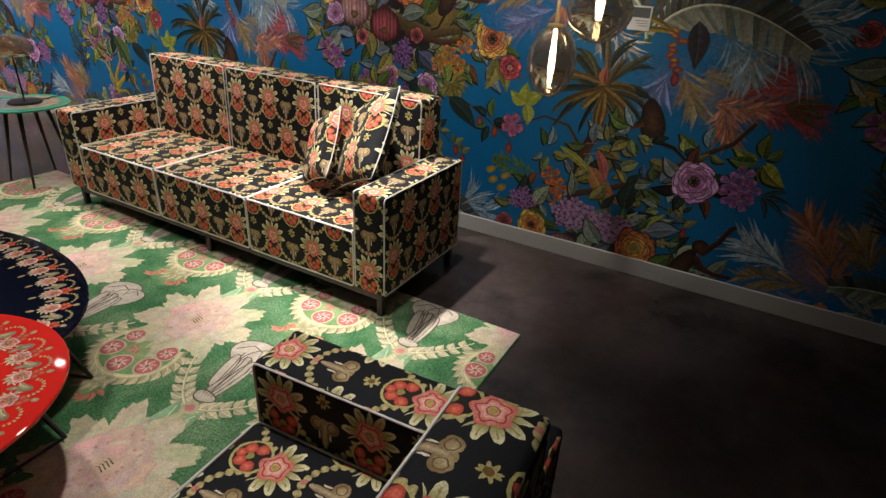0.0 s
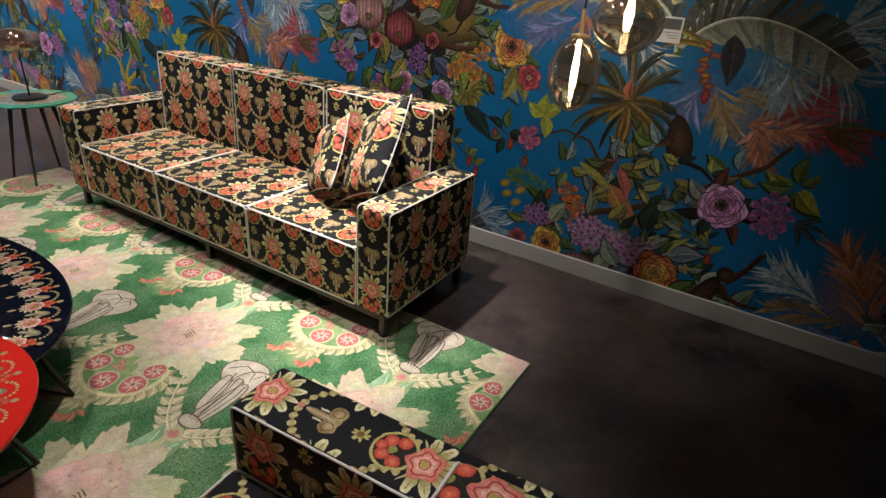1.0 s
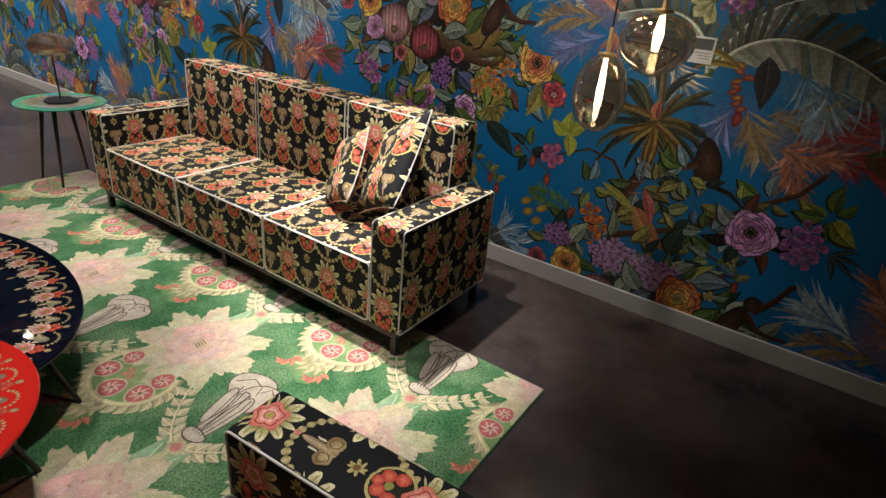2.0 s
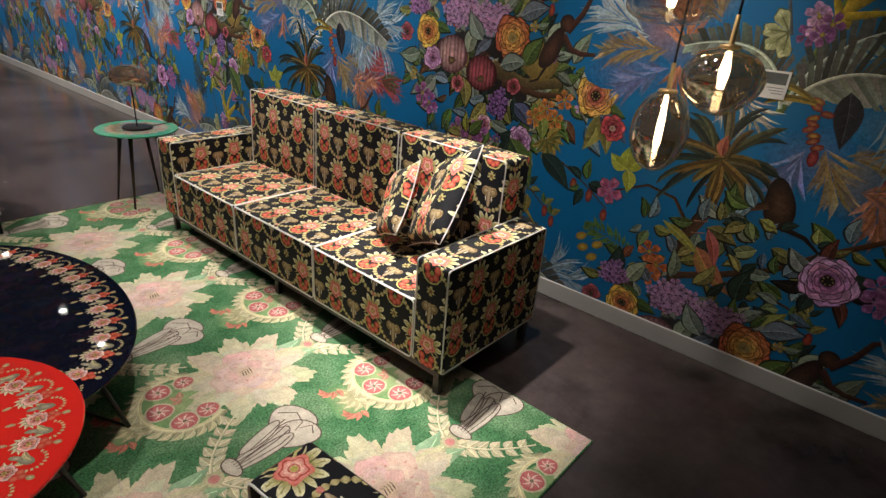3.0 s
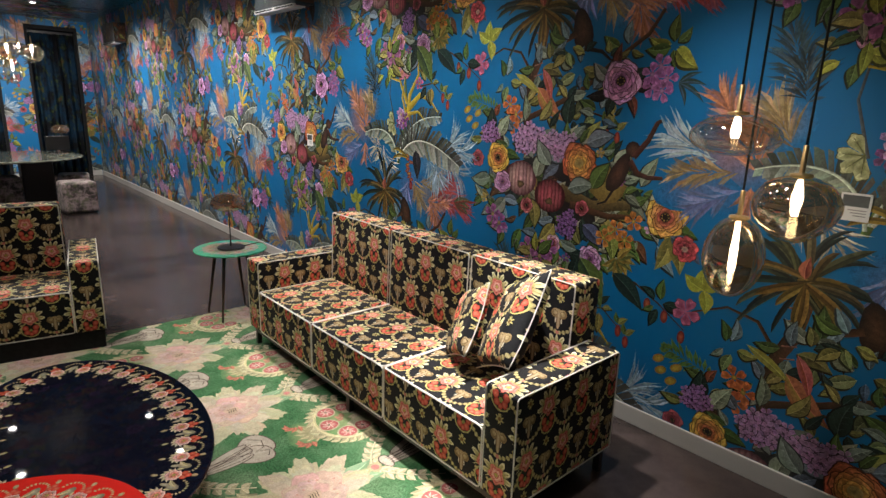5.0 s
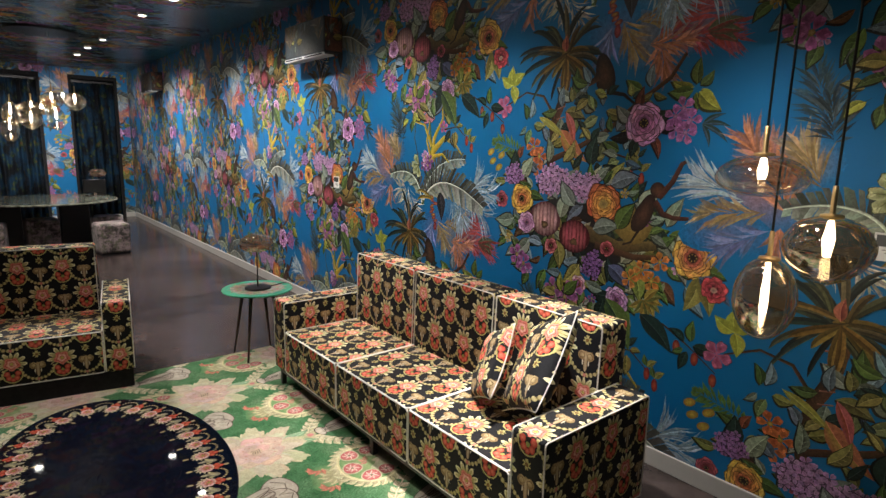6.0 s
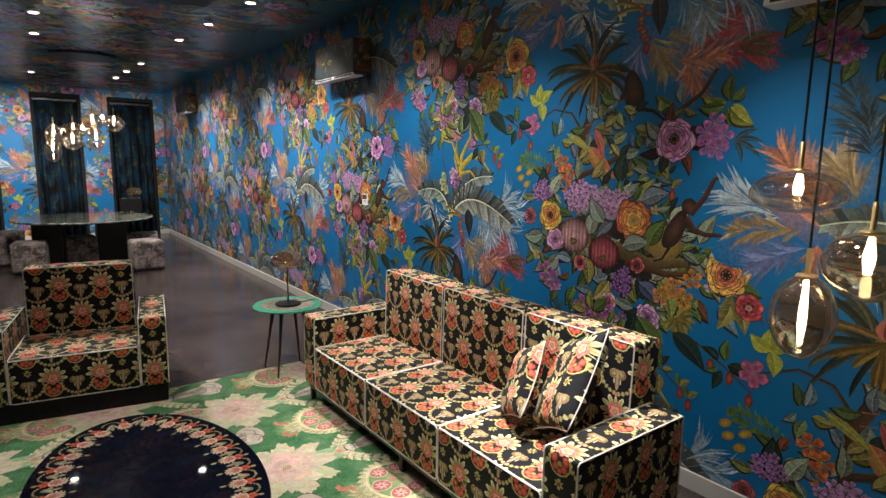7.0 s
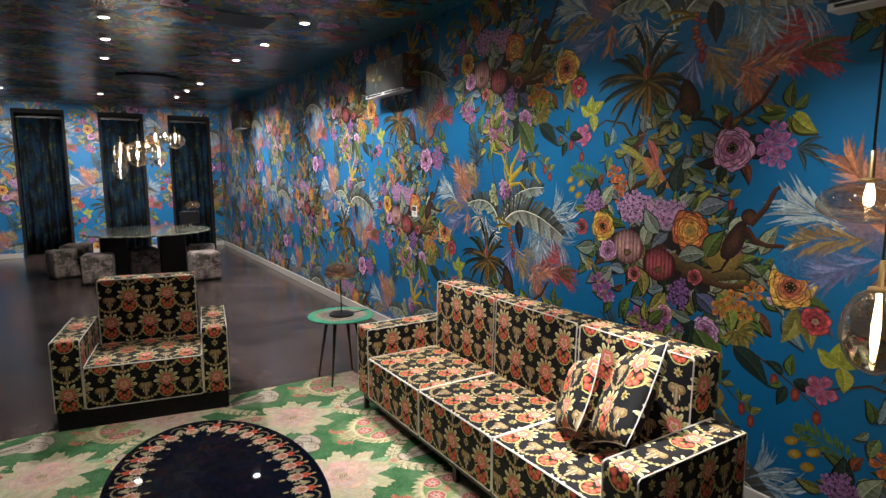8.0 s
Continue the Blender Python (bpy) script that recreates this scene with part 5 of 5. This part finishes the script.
def make_chair(x, y, turn, back, label, outer=True):
    c = thing("armchair", x, y, RZ, turn, label=label, category="armchair", group="armchairs round the rug")
    W, D = 0.54, 0.40
    half = CLOTH_P / 2
    for x0, seed in ((-W, 12), (W - 0.172, 13)):
        cushion("armrest", c, (x0, x0 + 0.172, -D, D - 0.045, BOT, ARM_Z - RZ), ("-x", "+x") if outer else ("+x",) if x0 < 0 else ("-x",), 0.016, 0.002, seed, cloth=((1, 0.05, -0.192), (1, half - x0 - 0.086, -0.119), (1, half - x0 - 0.086, -0.119)))
    cushion("seat_cushion", c, (-W + 0.174, W - 0.174, -D, D - 0.18, BOT + 0.002, SEAT_Z - RZ), ("+z", "-y"), 0.018, 0.007, 14, cloth=((1, 0, -0.137), (1, 0, -0.150), (1, 0, -0.238)))
    cushion("back_cushion", c, (-W + 0.20, W - 0.20, D - 0.22, D - 0.04, SEAT_Z - RZ - 0.02, back - RZ), ("-y",), 0.018, 0.008, 15, cloth=((1, 0, -0.442), (1, half, -0.442), (1, 0.159, -0.353)))
    part("plinth", box(-W + 0.01, W - 0.01, -D + 0.015, D - 0.015, 0.0, BOT - 0.002, 0.003, 1), MATT_BLACK, c, "black plinth")
    return c


make_chair(-2.455, 3.435, -9.7, 0.915, "armchair in black flowered fabric facing the coffee tables")
make_chair(-2.605, -0.772, 183.5, 0.818, "armchair in black flowered fabric with white piping on the rug edge", False)


# scatter cushions
def throw_pillow(m, size, thick, seed, label):
    p = tagged(new("throw_pillow"), label, "pillow", "pillows on the sofa")
    p.matrix_world = m
    bm = bmesh.new()
    n = 22
    uv = bm.loops.layers.uv.verify()
    half = size / 2
    for side in (1, -1):
        grid = []
        for i in range(n + 1):
            for j in range(n + 1):
                a, b = 2 * i / n - 1, 2 * j / n - 1
                pull = 1 - 0.07 * (1 - a * a) * abs(b) ** 3
                pull2 = 1 - 0.07 * (1 - b * b) * abs(a) ** 3
                h = (max(0.0, (1 - a ** 4) * (1 - b ** 4))) ** 0.55
                fold = 0.012 * noise.noise(Vector((a * 2.2 + seed, b * 2.2, side))) + 0.006 * noise.noise(Vector((a * 6, b * 6 + seed, side)))
                sag = 0.016 * (1 - b * b) * max(0.0, a) ** 2
                grid.append(bm.verts.new((a * half * pull2, side * (thick / 2 * h + fold * h) + sag, b * half * pull)))
        for i in range(n):
            for j in range(n):
                q = [grid[i * (n + 1) + j], grid[(i + 1) * (n + 1) + j], grid[(i + 1) * (n + 1) + j + 1], grid[i * (n + 1) + j + 1]]
                f = bm.faces.new(q if side < 0 else q[::-1])
                for l in f.loops:
                    l[uv].uv = (l.vert.co.x + seed * 0.37, l.vert.co.z + seed * 0.21)
    bmesh.ops.remove_doubles(bm, verts=bm.verts, dist=0.0005)
    part("cover", bm, FABRIC, p, smooth=True)
    rim = []
    for k in range(4):
        for i in range(n):
            s = 2 * i / n - 1
            a, b = ((s, -1), (1, s), (-s, 1), (-1, -s))[k]
            rim.append((a * half * (1 - 0.07 * (1 - b * b) * abs(a) ** 3), 0.016 * (1 - b * b) * max(0.0, a) ** 2, b * half * (1 - 0.07 * (1 - a * a) * abs(b) ** 3)))
    part("piping", tube(rim, 0.0034, 6, True), PIPING, p, "white corded piping", True)


throw_pillow(pose(-0.825, 0.375, 0.728, -30, -25, -118), 0.465, 0.13, 1, "square flowered pillow leaning in the sofa corner")
throw_pillow(pose(-0.825, 0.668, 0.640, -24, -24, -118), 0.37, 0.085, 2, "smaller flowered pillow leaning against another pillow")


# ---- coffee tables ----
def border_motif(seed, light):
    p = Print(seed)
    p.leaf(-0.03, 0.0, 2.4, 0.05, 0.010, (0.50, 0.42, 0.22)), p.leaf(0.03, 0.0, 0.7, 0.05, 0.010, (0.50, 0.42, 0.22))
    for i in range(10):
        a = math.pi * (i + 0.5) / 10
        p.disc(0.055 + 0.040 * math.cos(a), 0.030 + 0.040 * math.sin(a), 0.006, 0.0045, (0.55, 0.46, 0.26), (0.35, 0.27, 0.12), a, 8)
    p.disc(0.055, 0.018, 0.016, 0.028, (0.36, 0.34, 0.24), (0.20, 0.17, 0.11), 0.2), p.disc(0.055, -0.012, 0.009, 0.020, (0.42, 0.38, 0.28), (0.2, 0.17, 0.1), -0.1)
    for i in range(7):
        p.leaf(0, -0.010, math.pi * (1.0 + i / 6.0), 0.042, 0.010, (0.54, 0.45, 0.28))
    p.rose(0, 0.0, 0.030, light, (0.62, 0.22, 0.16), (0.45, 0.35, 0.1), ((1.0, 6), (0.6, 5)))
    for dx, dy in ((-0.012, 0.036), (0.012, 0.036), (0, 0.052)):
        p.disc(dx, dy, 0.012, 0.012, (0.60, 0.16, 0.09), (0.45, 0.05, 0.03), 0, 10)
    p.disc(0, 0.075, 0.009, 0.012, (0.5, 0.42, 0.24), (0.3, 0.22, 0.1)), p.disc(0, -0.068, 0.007, 0.014, (0.5, 0.42, 0.24), (0.3, 0.22, 0.1))
    return p


def coffee_table(name, x, y, z, a, b, lacquer, inset, count, seed, light, legs, label, foot=0.9):
    t = thing(name, x, y, RZ, label=label, category="coffee table", group="coffee tables on the rug")
    h = z - RZ
    part("tabletop", lathe([(0, h - 0.020), (0.965, h - 0.020), (0.985, h - 0.017), (0.997, h - 0.011), (1.0, h - 0.006), (0.996, h - 0.0015), (0.99, h), (0, h)], 96, a, b), lacquer, t, smooth=False)
    one, ring = border_motif(seed, light), Print(1)
    grid = []
    # even steps along the oval
    fine = [(2 * math.pi * i / 2000) for i in range(2000)]
    ra, rb = a - inset, b - inset
    run = [0.0]
    for s, q in zip(fine, fine[1:] + [2 * math.pi]):
        run.append(run[-1] + math.hypot(ra * (math.cos(q) - math.cos(s)), rb * (math.sin(q) - math.sin(s))))
    for k in range(count):
        want = run[-1] * k / count
        i = min(range(2000), key=lambda j: abs(run[j] - want))
        cx, cy = ra * math.cos(fine[i]), rb * math.sin(fine[i])
        nx, ny = math.cos(fine[i]) / ra, math.sin(fine[i]) / rb
        d = math.hypot(nx, ny)
        nx, ny = nx / d, ny / d
        size = run[-1] / count / 0.112
        for pts, cols, faces in one.patches:
            ring.patches.append(([(cx + size * (p[0] * -ny + p[1] * nx), cy + size * (p[0] * nx + p[1] * ny)) for p in pts], cols, faces))
    me = ring.mesh("border_print", -2, 2, -2, 2, lambda px, py, q: Vector((px, py, h + q)), 0.00001, 0.00012)
    me.materials.append(LACQUER_PRINT)
    new("border_print", me).parent = t
    for k in range(legs):
        ang = 2 * math.pi * (k + 0.5) / legs + seed
        top = (0.60 * a * math.cos(ang), 0.60 * b * math.sin(ang), h - 0.021)
        low = (foot * a * math.cos(ang), foot * b * math.sin(ang), 0.004)
        part("leg", rod(low, top, 0.008, 0.014), BLACK_METAL, t, smooth=True)
        part("stretcher", rod(low, (0.1 * a * math.cos(ang), 0.1 * b * math.sin(ang), 0.010), 0.005), BLACK_METAL, t, smooth=True)
    return t


coffee_table("coffee_table", -2.40, 1.25, 0.36, 0.445, 0.75, NAVY, 0.115, 28, 3, (0.66, 0.38, 0.32), 4, "low oval navy lacquered coffee table with flower border")
coffee_table("coffee_table", -2.77, 0.46, 0.46, 0.425, 0.425, RED, 0.110, 20, 4, (0.62, 0.36, 0.32), 4, "round red lacquered coffee table with flower border")


# ---- side table and its lamp ----
def mirror_lamp(x, y, z, s=1.0, label=""):
    l = thing("table_lamp", x, y, z, label=label, category="table lamp")
    part("base", lathe([(0, 0), (0.100 * s, 0), (0.100 * s, 0.010), (0.094 * s, 0.014), (0, 0.016)], 40), BLACK_METAL, l, smooth=False)
    part("stem", rod((0, 0, 0.015), (0, 0, 0.33 * s), 0.005), BLACK_METAL, l, smooth=True)
    prof = [(0, 0.435 * s), (0.05 * s, 0.430 * s), (0.09 * s, 0.415 * s), (0.118 * s, 0.390 * s), (0.130 * s, 0.360 * s), (0.126 * s, 0.335 * s), (0.110 * s, 0.315 * s), (0.08 * s, 0.302 * s), (0.04 * s, 0.297 * s), (0, 0.296 * s)]
    part("shade", lathe(prof, 48), COPPER_GLASS, l, "mirrored copper glass shade", True)
    return l


st = thing("side_table", -1.07, 3.07, 0, label="small round green glass side table on dark splayed legs", category="side table")
part("tabletop", lathe([(0, 0.538), (0.262, 0.538), (0.270, 0.544), (0.270, 0.549), (0.266, 0.552), (0, 0.552)], 64), GREEN_GLASS, st)
st_print = Print(9)
st_print.disc(0, 0, 0.205, 0.205, (0.46, 0.44, 0.34), (0.40, 0.42, 0.32), n=48)
for i in range(16):
    a = i * math.pi / 8
    st_print.blossom(0.155 * math.cos(a), 0.155 * math.sin(a), 0.032, ((0.55, 0.30, 0.25), (0.42, 0.46, 0.26))[i % 2])
    st_print.leaf(0.19 * math.cos(a), 0.19 * math.sin(a), a + 0.9, 0.06, 0.014, (0.30, 0.42, 0.25))
me = st_print.mesh("top_print", -1, 1, -1, 1, lambda px, py, q: Vector((px, py, 0.552 + q)), 0.00002, 0.0002)
me.materials.append(LACQUER_PRINT)
new("top_print", me).parent = st
for k in range(4):
    a = math.radians(45 + 90 * k)
    part("leg", rod((0.215 * math.cos(a), 0.215 * math.sin(a), RZ if 0.215 * math.sin(a) + 3.07 < RUG[3] else 0.0), (0.12 * math.cos(a), 0.12 * math.sin(a), 0.537), 0.007, 0.015), simple("dark_walnut", (0.05, 0.025, 0.018), 0.4) if k == 0 else bpy.data.materials["dark_walnut"], st, smooth=True)
mirror_lamp(-1.07, 3.06, 0.5535, 1.0, "table lamp with mirrored copper bowl shade on black stem")
cable = finish("lamp_cable", tube([(-0.97, 3.06, 0.558), (-0.90, 3.08, 0.558), (-0.84, 3.09, 0.560), (-0.785, 3.12, 0.545), (-0.75, 3.2, 0.30), (-0.74, 3.25, 0.02), (-0.4, 3.3, 0.008), (-0.03, 3.3, 0.008)], 0.003), CABLE, smooth=True)
tagged(cable, "thin black lamp cable hanging from the side table", "cable")


# ---- pendant lamps ----
def pendant(x, y, z, prof, glass_mat, bulb, label, cap=0.10, steps=56, bulb_mat=None):
    """prof: the glass outline, z from the top down; bulb: profile of the glowing tube."""
    p = thing("pendant_lamp", x, y, CEIL, label=label, category="pendant lamp", group="hanging glass lamps")
    d = z - CEIL
    part("cord", rod((0, 0, d + cap), (0, 0, 0), 0.0045 if steps > 30 else 0.0025), CABLE, p, smooth=True)
    part("socket", merge(lathe([(0, d + cap + 0.004), (0.0085, d + cap), (0.0085, d + 0.012), (0.010, d + 0.010)], 20), lathe([(0.010, d + 0.010), (0.034, d + 0.006), (0.036, d - 0.002), (0, d - 0.002)], 28)), BRASS, p, "brushed brass socket", True)
    g = part("globe", lathe([(r, d + q) for r, q in prof], steps), glass_mat, p, "half-mirrored smoked glass", True)
    g.visible_shadow = False
    part("bulb", lathe([(r * (0.9 if steps > 30 else 0.6), d + q * (1.0 if steps > 30 else 0.7)) for r, q in bulb], 24), bulb_mat or BULB, p, "glowing bulb", True)
    return p


def outline(points, n=26):
    """A smooth outline through (radius, z)."""
    out = []
    m = len(points)
    for i in range(m - 1):
        p0, p1, p2, p3 = (Vector(points[max(0, min(m - 1, i + k))]) for k in (-1, 0, 1, 2))
        for s in range(6):
            t = s / 6
            v = 0.5 * (2 * p1 + (p2 - p0) * t + (2 * p0 - 5 * p1 + 4 * p2 - p3) * t * t + (3 * p1 - p0 - 3 * p2 + p3) * t ** 3)
            out.append((max(0.0, v.x), v.y))
    out.append(tuple(points[-1]))
    return out


DISC = outline([(0.030, 0.0), (0.085, -0.012), (0.135, -0.042), (0.155, -0.080), (0.138, -0.115), (0.085, -0.140), (0.03, -0.148), (0.0, -0.149)])
PEAR = outline([(0.030, 0.0), (0.090, -0.022), (0.128, -0.070), (0.135, -0.110), (0.118, -0.155), (0.080, -0.195), (0.035, -0.222), (0.0, -0.228)])
EGG = outline([(0.030, 0.0), (0.068, -0.028), (0.097, -0.085), (0.107, -0.150), (0.098, -0.210), (0.070, -0.265), (0.032, -0.297), (0.0, -0.304)])
TUBE_S = [(0, -0.010), (0.011, -0.012), (0.014, -0.03), (0.019, -0.060), (0.014, -0.084), (0, -0.088)]
TUBE_M = [(0, -0.012), (0.010, -0.014), (0.013, -0.035), (0.021, -0.075), (0.017, -0.105), (0.013, -0.136), (0, -0.140)]
TUBE_L = [(0, -0.012), (0.009, -0.014), (0.012, -0.07), (0.016, -0.13), (0.015, -0.19), (0.012, -0.205), (0, -0.208)]
pendant(-0.52, -0.36, 1.683, DISC, CLEAR, TUBE_S, "flat disc-shaped smoked glass pendant lamp, lit")
pendant(-0.54, -0.60, 1.488, PEAR, SMOKE, TUBE_M, "pear-shaped smoked glass pendant lamp, lit")
pendant(-0.51, -0.415, 1.312, EGG, SMOKE, TUBE_L, "egg-shaped smoked glass pendant lamp, lit")

# label card by the lamps
def wall_card(y0, y1, z0, z1, label):
    c = thing("wall_card", 0, (y0 + y1) / 2, (z0 + z1) / 2, label=label, category="card")
    w, h = abs(y1 - y0), z1 - z0
    part("card", box(-0.010, -0.005, -w / 2, w / 2, -h / 2, h / 2), CARD, c)
    part("picture", box(-0.0108, -0.0102, -w / 2 + 0.008, w / 2 - 0.008, h * 0.02, h / 2 - 0.008), CARD_DARK, c, "dark product picture")
    for k in range(3):
        part("text_line", box(-0.0106, -0.0102, -w / 2 + 0.012, w / 2 - 0.03 - 0.01 * k, -h * (0.12 + 0.1 * k), -h * (0.09 + 0.1 * k)), CARD_GREY, c)


wall_card(-0.705, -0.60, 1.285, 1.395, "small white label card with dark picture on the wall")
wall_card(3.66, 3.76, 1.27, 1.38, "small white label card on the flowered wall")


# ---- dining corner ----
dt = thing("dining_table", -1.91, 9.45, 0, label="large oval glossy stone dining table on two dark slab pedestals", category="dining table")
STONE = simple("dark_green_stone", (0.17, 0.18, 0.14), 0.10, grain=14, vary=1.0, rel=0, big=7.0)
part("tabletop", lathe([(0, 0.715), (0.94, 0.715), (0.985, 0.722), (1.0, 0.735), (0.99, 0.748), (0.98, 0.752), (0, 0.752)], 72, 0.98, 0.95), STONE, dt)
for a, b in ((-0.71, -0.33), (0.14, 0.54)):
    part("pedestal", box(a, b, -0.26, 0.16, 0.0, 0.714, 0.02, 2), BLACK_METAL, dt)


def stool(x, y, turn, w=0.42):
    s = thing("stool", x, y, 0, turn, label="low cube stool in crushed grey floral velvet", category="stool", group="stools round the dining table")
    part("seat", upholstered(-w / 2, w / 2, -w / 2, w / 2, 0.03, 0.46, 0.035, 0.01, x), VELVET, s, smooth=True)
    part("foot_ring", box(-w / 2 + 0.03, w / 2 - 0.03, -w / 2 + 0.03, w / 2 - 0.03, 0.0, 0.03), BLACK_METAL, s)


for x, y, r in ((-1.22, 8.42, 4), (-2.66, 9.0, -8), (-2.0, 9.35, 3), (-3.12, 9.85, 20), (-1.10, 9.35, 80), (-2.95, 10.6, -15)):
    stool(x, y, r)
screen = thing("screen_box", -1.20, 9.75, 0.752, 4, label="small black screen on a silver foot", category="screen")
part("panel", box(-0.165, 0.165, -0.02, 0.02, 0.05, 0.27, 0.006, 1), BLACK_METAL, screen)
part("foot", box(-0.13, 0.13, -0.07, 0.05, 0.0, 0.012, 0.003, 1), CHROME, screen, "silver foot")
part("neck", box(-0.02, 0.02, -0.01, 0.015, 0.012, 0.05), CHROME, screen)
mirror_lamp(-1.10, 10.05, 0.752, 1.0, "mirrored table lamp on the dining table")

canopy = thing("lamp_canopy", -1.85, 8.35, CEIL, label="black round ceiling canopy holding hanging lamp cords", category="ceiling canopy")
part("plate", lathe([(0, 0), (0.42, 0), (0.42, -0.03), (0.40, -0.034), (0, -0.034)], 48), BLACK_METAL, canopy)
rng = random.Random(3)
shapes = ((DISC, TUBE_S, CLEAR), (EGG, TUBE_L, CLEAR), (PEAR, TUBE_M, CLEAR))
for k, (x, z) in enumerate(((-2.28, 2.13), (-2.30, 1.93), (-2.05, 2.16), (-2.06, 2.02), (-1.935, 2.14), (-1.82, 2.29), (-1.79, 2.09), (-1.67, 2.31), (-1.55, 2.29))):
    sh = shapes[(1, 1, 0, 2, 0, 2, 1, 0, 2)[k]]
    pendant(x, 8.35 + rng.uniform(-0.15, 0.15), z, sh[0], sh[2], sh[1], "smoked glass pendant lamp above the dining table, lit", steps=28, bulb_mat=WHITE_BULB)
